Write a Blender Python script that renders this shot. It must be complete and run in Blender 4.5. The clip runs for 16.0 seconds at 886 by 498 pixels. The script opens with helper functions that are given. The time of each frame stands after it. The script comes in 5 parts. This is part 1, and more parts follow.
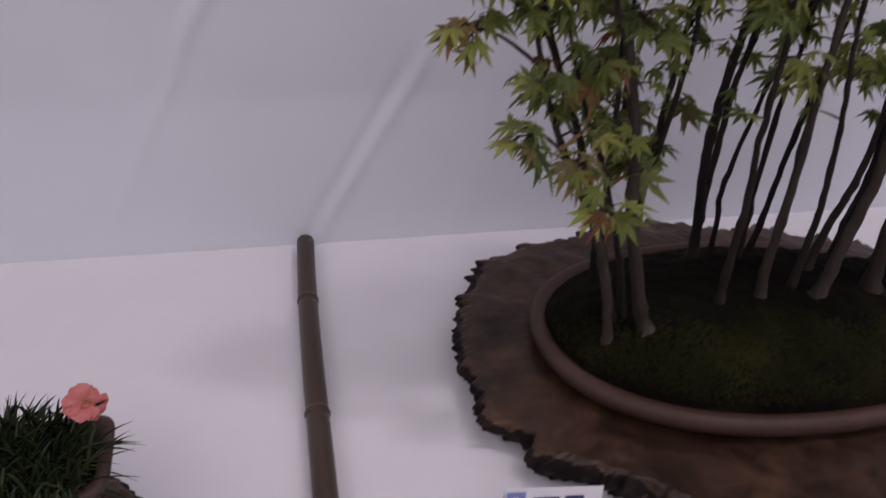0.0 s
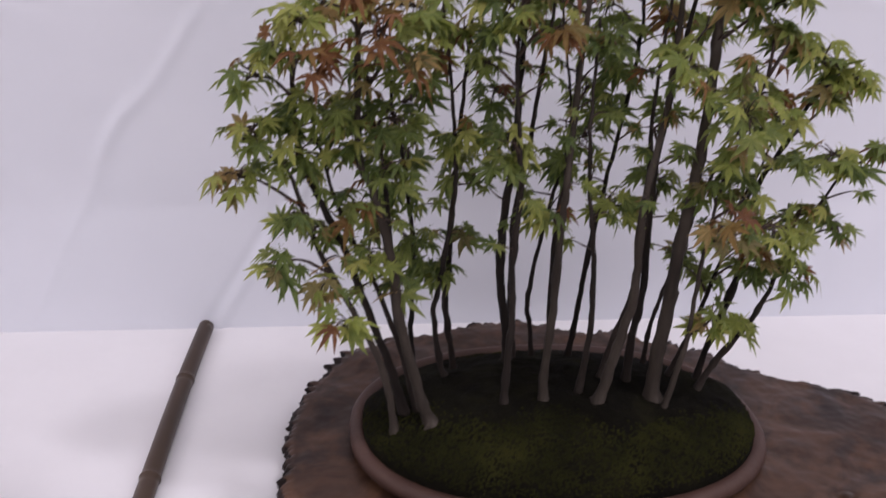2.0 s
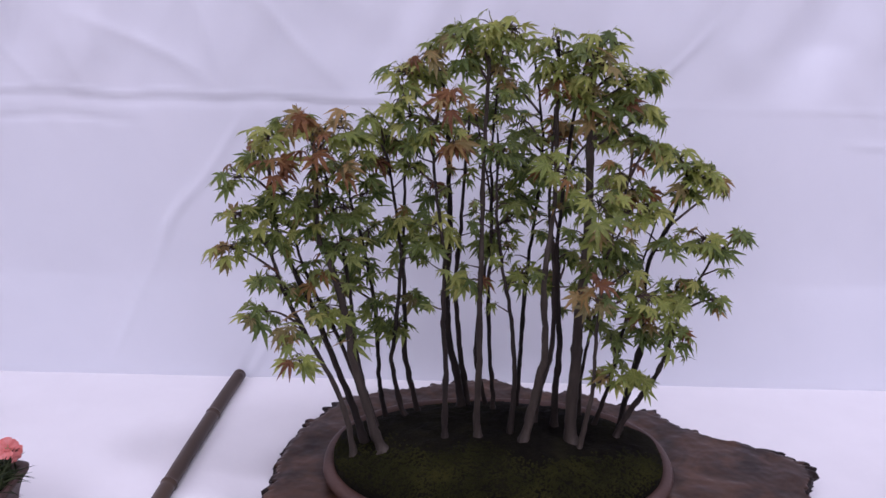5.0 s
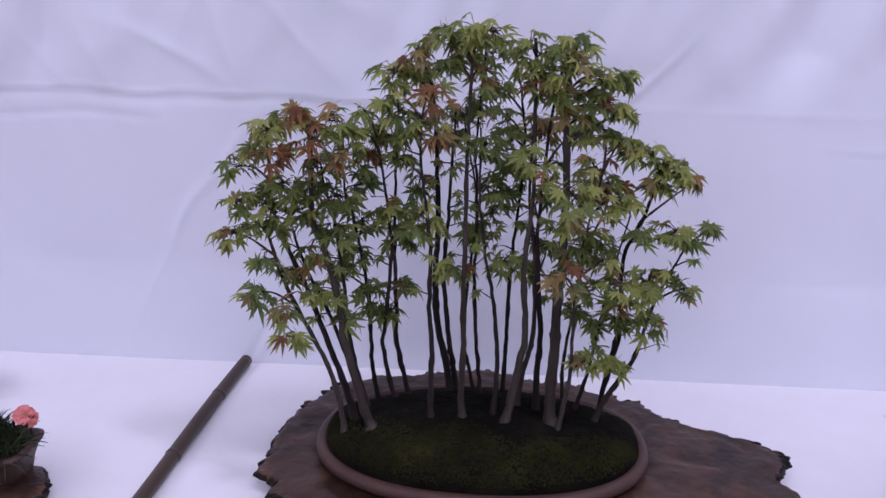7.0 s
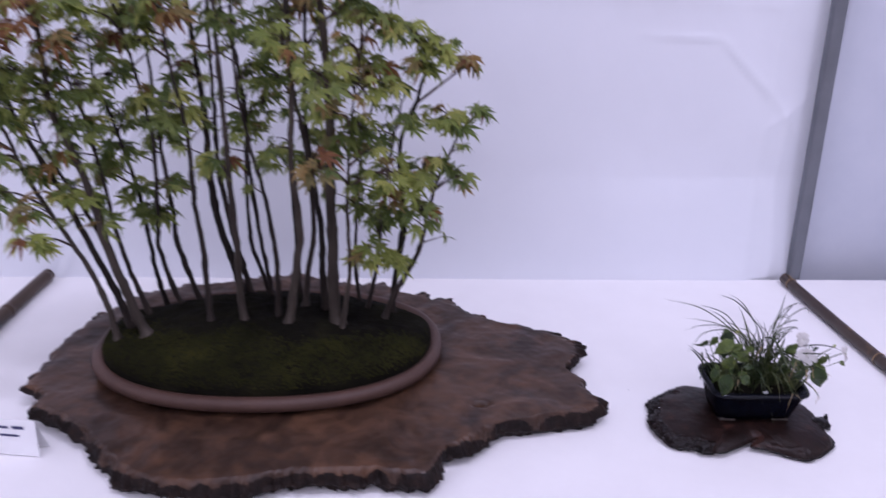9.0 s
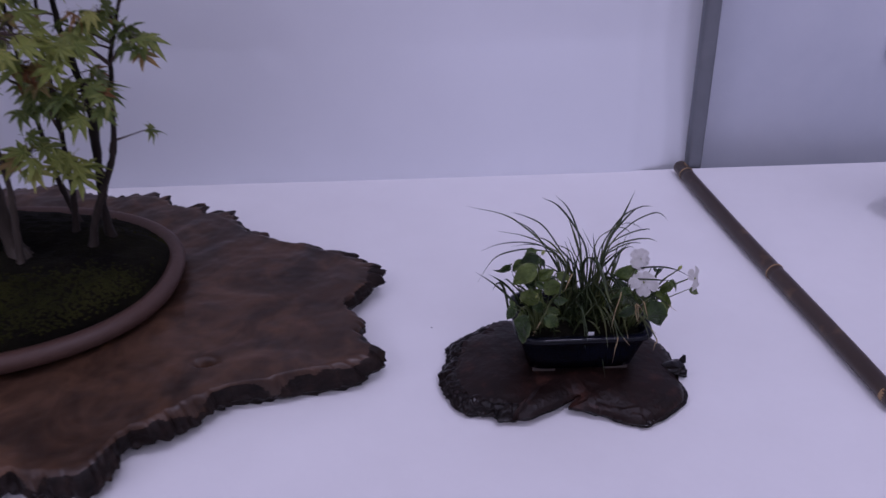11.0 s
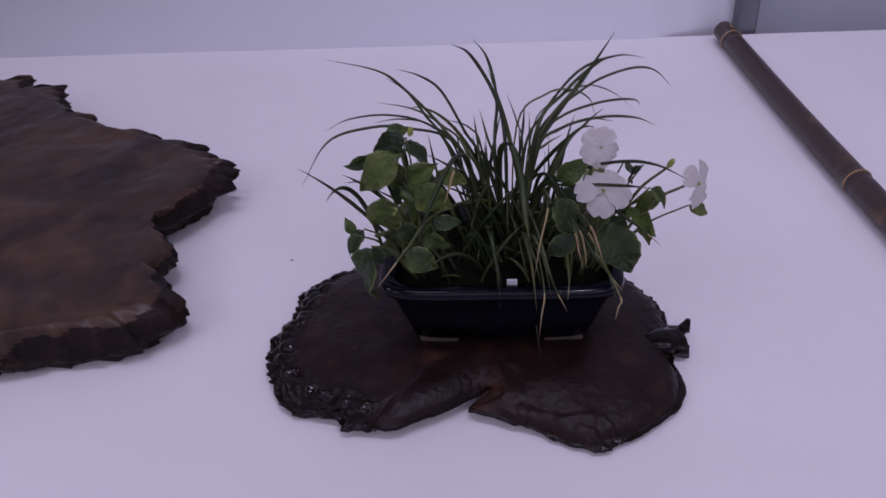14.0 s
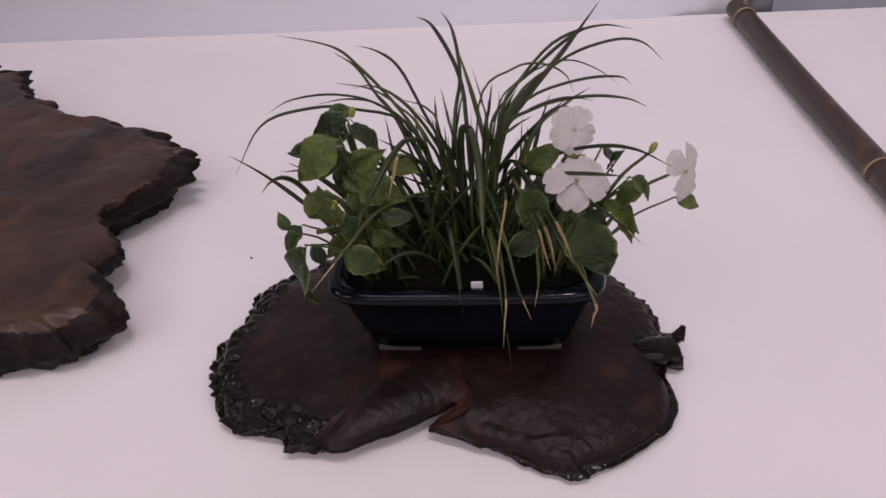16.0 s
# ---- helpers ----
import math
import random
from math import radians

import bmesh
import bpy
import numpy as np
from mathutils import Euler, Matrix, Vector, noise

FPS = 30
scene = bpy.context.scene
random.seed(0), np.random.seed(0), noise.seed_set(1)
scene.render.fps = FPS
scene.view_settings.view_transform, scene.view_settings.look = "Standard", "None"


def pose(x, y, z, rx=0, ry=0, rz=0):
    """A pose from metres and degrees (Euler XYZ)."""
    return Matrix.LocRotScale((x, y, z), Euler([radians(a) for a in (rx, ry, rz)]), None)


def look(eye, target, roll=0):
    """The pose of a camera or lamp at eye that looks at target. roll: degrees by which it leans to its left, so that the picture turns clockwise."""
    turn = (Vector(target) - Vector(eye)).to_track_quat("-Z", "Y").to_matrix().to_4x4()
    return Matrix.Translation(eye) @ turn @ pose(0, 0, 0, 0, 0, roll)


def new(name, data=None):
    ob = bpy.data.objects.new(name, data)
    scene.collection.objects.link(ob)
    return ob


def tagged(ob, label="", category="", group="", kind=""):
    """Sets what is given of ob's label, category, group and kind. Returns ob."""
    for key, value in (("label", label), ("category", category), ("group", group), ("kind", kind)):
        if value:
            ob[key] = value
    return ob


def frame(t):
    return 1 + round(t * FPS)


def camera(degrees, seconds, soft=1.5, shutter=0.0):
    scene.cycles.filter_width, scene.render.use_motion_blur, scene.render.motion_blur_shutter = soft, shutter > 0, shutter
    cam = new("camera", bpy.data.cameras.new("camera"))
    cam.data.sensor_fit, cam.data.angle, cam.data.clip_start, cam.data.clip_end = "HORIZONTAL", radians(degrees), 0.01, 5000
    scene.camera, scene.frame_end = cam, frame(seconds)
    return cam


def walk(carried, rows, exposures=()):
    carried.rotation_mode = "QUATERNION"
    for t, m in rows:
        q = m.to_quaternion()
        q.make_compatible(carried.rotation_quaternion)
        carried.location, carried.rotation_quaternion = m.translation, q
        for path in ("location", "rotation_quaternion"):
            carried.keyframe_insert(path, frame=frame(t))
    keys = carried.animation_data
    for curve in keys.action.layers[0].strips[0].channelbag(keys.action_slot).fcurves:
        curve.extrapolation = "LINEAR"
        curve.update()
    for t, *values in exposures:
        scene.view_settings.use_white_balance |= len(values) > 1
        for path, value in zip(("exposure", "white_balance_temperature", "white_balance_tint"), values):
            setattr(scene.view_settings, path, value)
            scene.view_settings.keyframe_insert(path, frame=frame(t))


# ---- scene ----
cam = camera(59.5, 16.0, soft=1.5, shutter=0.5)
PATH = [
    (0, (0.281, 0.389, 0.676), (0.671, 2.077, -0.324), 2.7),
    (0.3, (0.338, 0.353, 0.702), (0.6776, 2.0737, -0.2593), 2.75),
    (0.5, (0.381, 0.326, 0.719), (0.703, 2.05, -0.244), 2.8),
    (0.8, (0.454, 0.278, 0.742), (0.7529, 2.0190, -0.1957), 2.78),
    (1, (0.497, 0.247, 0.757), (0.752, 2.001, -0.169), 2.6),
    (1.3, (0.540, 0.212, 0.779), (0.7716, 1.9791, -0.1290), 2.08),
    (1.5, (0.561, 0.204, 0.792), (0.762, 1.984, -0.098), 1.9),
    (1.8, (0.590, 0.205, 0.807), (0.8071, 1.9865, -0.0757), 2.18),
    (2, (0.61, 0.207, 0.815), (0.825, 2.005, -0.032), 2.3),
    (2.3, (0.642, 0.210, 0.823), (0.8470, 2.0256, 0.0092), 0.99),
    (2.5, (0.671, 0.211, 0.828), (0.819, 2.038, 0.027), 0.4),
    (2.8, (0.727, 0.181, 0.837), (0.8670, 2.0007, 0.0181), 1.29),
    (3, (0.763, 0.144, 0.842), (0.863, 1.991, 0.082), 2.2),
    (3.3, (0.803, 0.089, 0.847), (0.7454, 1.9461, 0.1059), 0.84),
    (3.5, (0.822, 0.055, 0.852), (0.722, 1.92, 0.137), -0.0),
    (3.8, (0.845, 0.005, 0.865), (0.7235, 1.8975, 0.2296), 0.42),
    (4, (0.856, -0.027, 0.871), (0.733, 1.866, 0.236), 0.5),
    (4.3, (0.863, -0.067, 0.875), (0.7771, 1.8349, 0.2618), 1.08),
    (4.5, (0.864, -0.079, 0.884), (0.809, 1.819, 0.255), 1.2),
    (4.7, (0.86, -0.08, 0.901), (0.8, 1.812, 0.256), 0.6),
    (7, (0.938, -0.174, 0.886), (0.793, 1.725, 0.274), 0.6),
    (7.3, (0.952, -0.188, 0.887), (0.7883, 1.7097, 0.2769), 0.61),
    (7.5, (0.965, -0.193, 0.887), (0.791, 1.702, 0.272), 0.6),
    (8, (1.02, -0.195, 0.88), (0.863, 1.695, 0.244), 0.8),
    (8.3, (1.060, -0.192, 0.863), (0.9358, 1.6825, 0.1754), 0.77),
    (8.5, (1.093, -0.181, 0.849), (1.014, 1.684, 0.131), 0.7),
    (8.8, (1.159, -0.146, 0.830), (1.1823, 1.7038, 0.0699), 0.75),
    (9, (1.211, -0.113, 0.816), (1.2474, 1.7201, 0.0169), 0.8),
    (9.3, (1.293, -0.055, 0.793), (1.3439, 1.7526, -0.0611), 0.80),
    (9.5, (1.343, -0.018, 0.775), (1.427, 1.783, -0.09), 0.9),
    (9.8, (1.404, 0.030, 0.748), (1.5263, 1.8202, -0.1354), 1.28),
    (10, (1.436, 0.06, 0.735), (1.591, 1.835, -0.175), 1.2),
    (10.2, (1.465, 0.092, 0.727), (1.613, 1.845, -0.223), 0.5),
    (12.5, (1.736, 0.472, 0.499), (1.645, 2.15, -0.584), -1.8),
    (12.8, (1.745, 0.493, 0.486), (1.6541, 2.1620, -0.6128), -2.20),
    (13, (1.749, 0.506, 0.477), (1.653, 2.159, -0.644), -2.6),
    (13.3, (1.754, 0.528, 0.458), (1.6412, 2.1565, -0.6977), -2.93),
    (13.5, (1.756, 0.542, 0.444), (1.617, 2.149, -0.738), -3.0),
    (13.8, (1.759, 0.560, 0.429), (1.6332, 2.1584, -0.7669), -3.27),
    (14, (1.762, 0.571, 0.42), (1.641, 2.156, -0.793), -3.5),
    (14.5, (1.774, 0.599, 0.4), (1.649, 2.175, -0.824), -3.9),
    (15, (1.793, 0.617, 0.39), (1.668, 2.198, -0.829), -4.2),
    (15.5, (1.802, 0.624, 0.381), (1.654, 2.193, -0.85), -4.6),
    (16, (1.798, 0.625, 0.382), (1.618, 2.196, -0.843), -4.8),
]

# ---- light: fluorescent fittings in the hall's ceiling, out of view, and added fill panels ----
EXPO = [(0.0, -1.04, 6080, 28), (1.0, -0.68, 6050, 26), (2.5, -0.24, 6120, 25), (3.0, -0.17, 6150, 25), (4.0, -0.22, 5880, 29), (7.0, -0.47, 5340, 37), (8.0, -0.46, 5370, 36),
        (9.0, -0.30, 5440, 34), (9.5, -0.56, 5360, 36), (10.0, -0.82, 5270, 38), (12.5, -1.22, 5310, 43), (14.0, -1.15, 5480, 43), (15.0, -0.88, 6080, 38), (16.0, -0.71, 6450, 33)]
walk(cam, [(t, look(eye, target, roll)) for t, eye, target, roll in PATH], EXPO)

world = bpy.data.worlds.new("hall_air")
world.use_nodes = True
world.node_tree.nodes["Background"].inputs[0].default_value = (0.8, 0.85, 1.0, 1)
world.node_tree.nodes["Background"].inputs[1].default_value = 0.05
scene.world = world


def ceiling_or_fill_lamp(x, y, power, sx=1.2, sy=0.3):
    d = bpy.data.lights.new("ceiling_or_fill_light", "AREA")
    d.shape, d.size, d.size_y, d.energy, d.color = "RECTANGLE", sx, sy, power, (1.0, 0.97, 0.95)
    ob = new("ceiling_or_fill_light", d)
    ob.matrix_world = pose(x, y, 4.6)
    return ob


ceiling_or_fill_lamp(0.9, 0.2, 32, 1.2)
ceiling_or_fill_lamp(2.6, -0.1, 74, 0.7)
ceiling_or_fill_lamp(4.2, -2.3, 16)
ceiling_or_fill_lamp(-1.9, -1.9, 24)
# added broad fill, no real fitting: brightens the backdrop and blurs its shadows
ceiling_or_fill_lamp(1.0, -3.6, 215, 10.0, 3.2)
# added side fills, no known source: lift the shadow behind the trunks
ceiling_or_fill_lamp(-3.9, 0.2, 62, 0.4, 2.4)
ceiling_or_fill_lamp(5.9, 0.2, 30, 0.4, 2.4)


# ---- materials ----
def mat(name, stops, scale=8.0, detail=6.0, rough=0.6, bump=0.1, bump_scale=60.0, metal=0.0, spots=None,
        per_object=0.0, spec=0.5, translucent=0.0, stretch=(1, 1, 1), distort=0.0, bump_dist=0.004):
    m = bpy.data.materials.new(name)
    m.use_nodes = True
    nt = m.node_tree
    N, L = nt.nodes, nt.links
    bs = N["Principled BSDF"]
    out = N["Material Output"]
    tc = N.new("ShaderNodeTexCoord")
    mp = N.new("ShaderNodeMapping")
    mp.inputs["Scale"].default_value = stretch
    L.new(tc.outputs["Object"], mp.inputs["Vector"])
    nz = N.new("ShaderNodeTexNoise")
    nz.inputs["Scale"].default_value, nz.inputs["Detail"].default_value = scale, detail
    nz.inputs["Roughness"].default_value, nz.inputs["Distortion"].default_value = 0.6, distort
    L.new(mp.outputs["Vector"], nz.inputs["Vector"])
    rp = N.new("ShaderNodeValToRGB")
    el = rp.color_ramp.elements
    while len(el) < len(stops):
        el.new(0.5)
    for e, (p, c) in zip(el, stops):
        e.position, e.color = p, (*c, 1)
    fac = nz.outputs["Fac"]
    if per_object:
        oi = N.new("ShaderNodeObjectInfo")
        mm = N.new("ShaderNodeMath")
        mm.operation = "MULTIPLY_ADD"
        L.new(oi.outputs["Random"], mm.inputs[0])
        mm.inputs[1].default_value, mm.inputs[2].default_value = per_object, -per_object / 2
        ad = N.new("ShaderNodeMath")
        L.new(mm.outputs[0], ad.inputs[0])
        L.new(fac, ad.inputs[1])
        fac = ad.outputs[0]
    L.new(fac, rp.inputs["Fac"])
    col = rp.outputs["Color"]
    if spots:
        sc, lo, hi, c2 = spots
        n2 = N.new("ShaderNodeTexNoise")
        n2.inputs["Scale"].default_value, n2.inputs["Detail"].default_value = sc, 4
        L.new(tc.outputs["Object"], n2.inputs["Vector"])
        r2 = N.new("ShaderNodeMapRange")
        r2.inputs["From Min"].default_value, r2.inputs["From Max"].default_value = lo, hi
        L.new(n2.outputs["Fac"], r2.inputs["Value"])
        mx = N.new("ShaderNodeMix")
        mx.data_type = "RGBA"
        L.new(r2.outputs["Result"], mx.inputs["Factor"])
        L.new(col, mx.inputs["A"])
        mx.inputs["B"].default_value = (*c2, 1)
        col = mx.outputs["Result"]
    L.new(col, bs.inputs["Base Color"])
    bs.inputs["Roughness"].default_value, bs.inputs["Metallic"].default_value = rough, metal
    bs.inputs["Specular IOR Level"].default_value = spec
    if bump:
        n3 = N.new("ShaderNodeTexNoise")
        n3.inputs["Scale"].default_value, n3.inputs["Detail"].default_value = bump_scale, 5
        L.new(mp.outputs["Vector"], n3.inputs["Vector"])
        bp = N.new("ShaderNodeBump")
        bp.inputs["Strength"].default_value, bp.inputs["Distance"].default_value = bump, bump_dist
        L.new(n3.outputs["Fac"], bp.inputs["Height"])
        L.new(bp.outputs["Normal"], bs.inputs["Normal"])
    if translucent:
        tr = N.new("ShaderNodeBsdfTranslucent")
        L.new(col, tr.inputs["Color"])
        ms = N.new("ShaderNodeMixShader")
        ms.inputs[0].default_value = translucent
        L.new(bs.outputs[0], ms.inputs[1])
        L.new(tr.outputs[0], ms.inputs[2])
        L.new(ms.outputs[0], out.inputs["Surface"])
    return m


M_CLOTH = mat("white_tablecloth", [(0.3, (0.77, 0.755, 0.755)), (0.7, (0.82, 0.805, 0.805))], 4, rough=0.85, bump=0.4, bump_scale=11, spec=0.2, bump_dist=0.006)
M_DRAPE = mat("white_backdrop_cloth", [(0.3, (0.74, 0.76, 0.805)), (0.7, (0.79, 0.805, 0.85))], 2, rough=0.9, bump=0.12, bump_scale=9, spec=0.15)
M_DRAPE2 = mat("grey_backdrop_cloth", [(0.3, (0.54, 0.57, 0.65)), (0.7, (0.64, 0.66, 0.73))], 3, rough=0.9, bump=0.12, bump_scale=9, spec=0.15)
M_WALL = mat("hall_wall_paint", [(0.3, (0.68, 0.67, 0.66)), (0.7, (0.74, 0.73, 0.72))], 4, rough=0.8, bump=0.05)
M_FLOOR = mat("hall_floor", [(0.3, (0.36, 0.32, 0.27)), (0.7, (0.43, 0.39, 0.33))], 5, rough=0.5, bump=0.05)
M_BURL = mat("burl_wood", [(0.32, (0.017, 0.009, 0.0064)), (0.5, (0.042, 0.0217, 0.0135)), (0.68, (0.084, 0.0435, 0.026))], 11, 9, rough=0.34, bump=0.3,
             bump_scale=34, spots=(17, 0.52, 0.84, (0.13, 0.065, 0.035)), distort=1.2, spec=0.3, bump_dist=0.003)
M_BURL_DARK = mat("dark_lacquered_burl", [(0.3, (0.007, 0.0038, 0.0033)), (0.6, (0.0155, 0.0078, 0.0063)), (0.8, (0.036, 0.0145, 0.0105))], 30, 9, rough=0.4, bump=0.5,
                  bump_scale=150, spots=(45, 0.56, 0.8, (0.055, 0.022, 0.015)), distort=0.5, spec=0.2, bump_dist=0.002)
M_EDGE = mat("burl_bark_edge", [(0.3, (0.006, 0.004, 0.0035)), (0.55, (0.014, 0.0085, 0.007)), (0.8, (0.04, 0.0225, 0.015))], 40, 7, rough=0.5, bump=0.6, bump_scale=120, spec=0.15)
M_EDGE_GLOSS = mat("lacquered_bark_edge", [(0.3, (0.004, 0.003, 0.003)), (0.6, (0.009, 0.005, 0.0045)), (0.8, (0.03, 0.012, 0.009))], 40, 7, rough=0.13, bump=0.15, bump_scale=120, spec=0.2)
M_CLAY = mat("brown_clay", [(0.3, (0.052, 0.027, 0.020)), (0.7, (0.08, 0.043, 0.032))], 14, 6, rough=0.5, bump=0.2, bump_scale=160, spec=0.3,
             spots=(5, 0.5, 0.75, (0.07, 0.04, 0.032)))
M_REDCLAY = mat("unglazed_red_brown_clay", [(0.3, (0.038, 0.018, 0.013)), (0.7, (0.062, 0.030, 0.022))], 20, 6, rough=0.6, bump=0.2, bump_scale=160)
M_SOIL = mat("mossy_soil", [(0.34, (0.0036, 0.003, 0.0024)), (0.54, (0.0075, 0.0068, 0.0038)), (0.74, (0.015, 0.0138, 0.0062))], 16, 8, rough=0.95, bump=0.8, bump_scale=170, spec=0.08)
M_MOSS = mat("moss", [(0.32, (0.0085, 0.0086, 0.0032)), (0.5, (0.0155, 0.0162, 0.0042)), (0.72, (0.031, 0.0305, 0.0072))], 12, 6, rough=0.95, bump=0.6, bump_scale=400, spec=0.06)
M_BARK = mat("grey_brown_bark", [(0.3, (0.010, 0.0072, 0.006)), (0.55, (0.026, 0.019, 0.015)), (0.8, (0.068, 0.054, 0.045))], 26, 7, rough=0.75, bump=0.5,
             bump_scale=110, per_object=0.25, stretch=(1, 1, 0.25), spec=0.3)
M_BARK_PALE = mat("pale_grey_bark", [(0.3, (0.018, 0.013, 0.010)), (0.55, (0.05, 0.039, 0.030)), (0.8, (0.13, 0.108, 0.09))], 26, 7, rough=0.75, bump=0.5,
                  bump_scale=110, stretch=(1, 1, 0.25), spec=0.3)
M_TWIG = mat("dark_twig_bark", [(0.3, (0.028, 0.018, 0.014)), (0.7, (0.075, 0.045, 0.034))], 40, 4, rough=0.7, bump=0.2, bump_scale=200)
M_LEAF = mat("green_maple_leaf", [(0.2, (0.080, 0.121, 0.027)), (0.5, (0.162, 0.211, 0.046)), (0.8, (0.278, 0.312, 0.075))], 3, 4, rough=0.42,
             bump=0.3, bump_scale=9, per_object=0.5, translucent=0.42, spec=0.5, bump_dist=0.05)
M_LEAF_LIGHT = mat("light_green_maple_leaf", [(0.2, (0.188, 0.238, 0.050)), (0.5, (0.298, 0.336, 0.072)), (0.8, (0.42, 0.42, 0.112))], 3, 4, rough=0.42,
                   bump=0.3, bump_scale=9, per_object=0.6, translucent=0.4, spec=0.4, bump_dist=0.05, spots=(2.2, 0.6, 0.8, (0.28, 0.18, 0.05)))
M_LEAF_OLIVE = mat("turning_maple_leaf", [(0.2, (0.146, 0.128, 0.045)), (0.5, (0.262, 0.21, 0.074)), (0.8, (0.356, 0.230, 0.081))], 3, 4, rough=0.45,
                   bump=0.3, bump_scale=9, per_object=0.6, translucent=0.35, spec=0.4, bump_dist=0.05)
M_LEAF_RED = mat("autumn_maple_leaf", [(0.25, (0.15, 0.062, 0.025)), (0.5, (0.23, 0.105, 0.036)), (0.75, (0.26, 0.165, 0.05))], 3, 4, rough=0.5, bump=0.3,
                 bump_scale=9, bump_dist=0.05, per_object=0.6, translucent=0.3, spec=0.35)
M_BAMBOO = mat("dark_bamboo", [(0.3, (0.034, 0.021, 0.014)), (0.55, (0.066, 0.042, 0.028)), (0.8, (0.13, 0.085, 0.055))], 14, 6, rough=0.38, bump=0.15, bump_scale=60,
               stretch=(1, 0.12, 1), spec=0.3, spots=(10, 0.55, 0.8, (0.075, 0.05, 0.033)))
M_BAMBOO_DARK = mat("smoked_bamboo", [(0.3, (0.020, 0.011, 0.008)), (0.55, (0.042, 0.025, 0.017)), (0.8, (0.10, 0.062, 0.038))], 14, 6, rough=0.33, bump=0.15, bump_scale=60,
                    stretch=(1, 0.12, 1), spots=(18, 0.6, 0.78, (0.17, 0.10, 0.045)))
M_BAMBOO_CUT = mat("tan_cut_bamboo", [(0.3, (0.25, 0.15, 0.06)), (0.7, (0.4, 0.26, 0.12))], 40, 4, rough=0.5, bump=0.2)
M_BLUE = mat("dark_blue_glaze", [(0.3, (0.0013, 0.0016, 0.0038)), (0.7, (0.002, 0.003, 0.0085))], 12, 5, rough=0.13, bump=0.03, bump_scale=30, spec=0.2)
M_PALECLAY = mat("bare_pale_clay", [(0.3, (0.05, 0.04, 0.034)), (0.7, (0.085, 0.068, 0.055))], 40, 4, rough=0.7, bump=0.2)
M_GRASS = mat("dark_grass_blade", [(0.25, (0.018, 0.030, 0.010)), (0.5, (0.042, 0.062, 0.018)), (0.8, (0.11, 0.125, 0.04))], 20, 3, rough=0.4, bump=0.1, per_object=0.5,
              translucent=0.2, spots=(9, 0.66, 0.8, (0.33, 0.24, 0.08)))
M_NEEDLE = mat("dark_needle_leaf", [(0.25, (0.008, 0.014, 0.006)), (0.5, (0.02, 0.031, 0.012)), (0.8, (0.055, 0.07, 0.028))], 20, 3, rough=0.45, bump=0.1, per_object=0.5, spec=0.25)
M_STRAW = mat("withered_grass_tip", [(0.3, (0.25, 0.17, 0.07)), (0.7, (0.42, 0.32, 0.16))], 20, 3, rough=0.6, bump=0.1)
M_HERB = mat("bedding_plant_leaf", [(0.25, (0.012, 0.026, 0.007)), (0.5, (0.032, 0.060, 0.0125)), (0.8, (0.12, 0.162, 0.035))], 2.2, 4, rough=0.3, bump=0.25, spec=0.35,
             bump_scale=6, per_object=0.5, translucent=0.18, spots=(2.2, 0.64, 0.76, (0.10, 0.045, 0.022)), bump_dist=0.12)
M_HERB_RIM = mat("pale_leaf_margin", [(0.3, (0.06, 0.09, 0.02)), (0.7, (0.15, 0.18, 0.045))], 5, 4, rough=0.3, bump=0.1, per_object=0.3)
M_STEM = mat("pale_green_stem", [(0.3, (0.06, 0.085, 0.022)), (0.7, (0.13, 0.15, 0.05))], 30, 3, rough=0.5, bump=0.1)
M_BUD = mat("yellow_green_bud", [(0.3, (0.2, 0.26, 0.05)), (0.7, (0.34, 0.36, 0.08))], 60, 3, rough=0.5, bump=0.1)
M_PETAL = mat("white_petal", [(0.3, (0.72, 0.69, 0.66)), (0.7, (0.82, 0.8, 0.78))], 3, 3, rough=0.6, bump=0.3, bump_scale=8, translucent=0.5, bump_dist=0.05)
M_PINK = mat("coral_pink_petal", [(0.3, (0.74, 0.16, 0.125)), (0.55, (0.83, 0.27, 0.24)), (0.75, (0.88, 0.42, 0.40))], 1.2, 3, rough=0.55, bump=0.3, bump_scale=8, translucent=0.25, bump_dist=0.05)
M_STEEL = mat("grey_painted_metal", [(0.3, (0.15, 0.16, 0.18)), (0.7, (0.2, 0.21, 0.235))], 8, 4, rough=0.4, bump=0.05, metal=0.3)
M_CHROME = mat("chrome", [(0.3, (0.25, 0.25, 0.27)), (0.7, (0.4, 0.4, 0.42))], 8, 2, rough=0.1, bump=0, metal=1.0)
M_BLACK = mat("black_glaze", [(0.3, (0.004, 0.004, 0.005)), (0.7, (0.009, 0.009, 0.011))], 12, 4, rough=0.4, bump=0.1, spec=0.25)
M_STONE = mat("pale_stone", [(0.3, (0.5, 0.48, 0.43)), (0.7, (0.66, 0.63, 0.57))], 40, 4, rough=0.7, bump=0.3)
M_PAPER = mat("white_card", [(0.3, (0.82, 0.82, 0.83)), (0.7, (0.86, 0.86, 0.87))], 30, 3, rough=0.75, bump=0.05)
M_INK = mat("blue_black_ink", [(0.3, (0.03, 0.03, 0.1)), (0.7, (0.045, 0.045, 0.13))], 60, 3, rough=0.6, bump=0)
M_INK2 = mat("blue_print", [(0.3, (0.16, 0.19, 0.5)), (0.7, (0.3, 0.33, 0.68))], 60, 3, rough=0.6, bump=0)


# ---- building helpers ----
def thing(name, x, y, z, label, category, group="", kind=""):
    ob = new(name)
    ob.location = (x, y, z)
    ob.empty_display_size = 0.02
    return tagged(ob, label, category, group, kind)


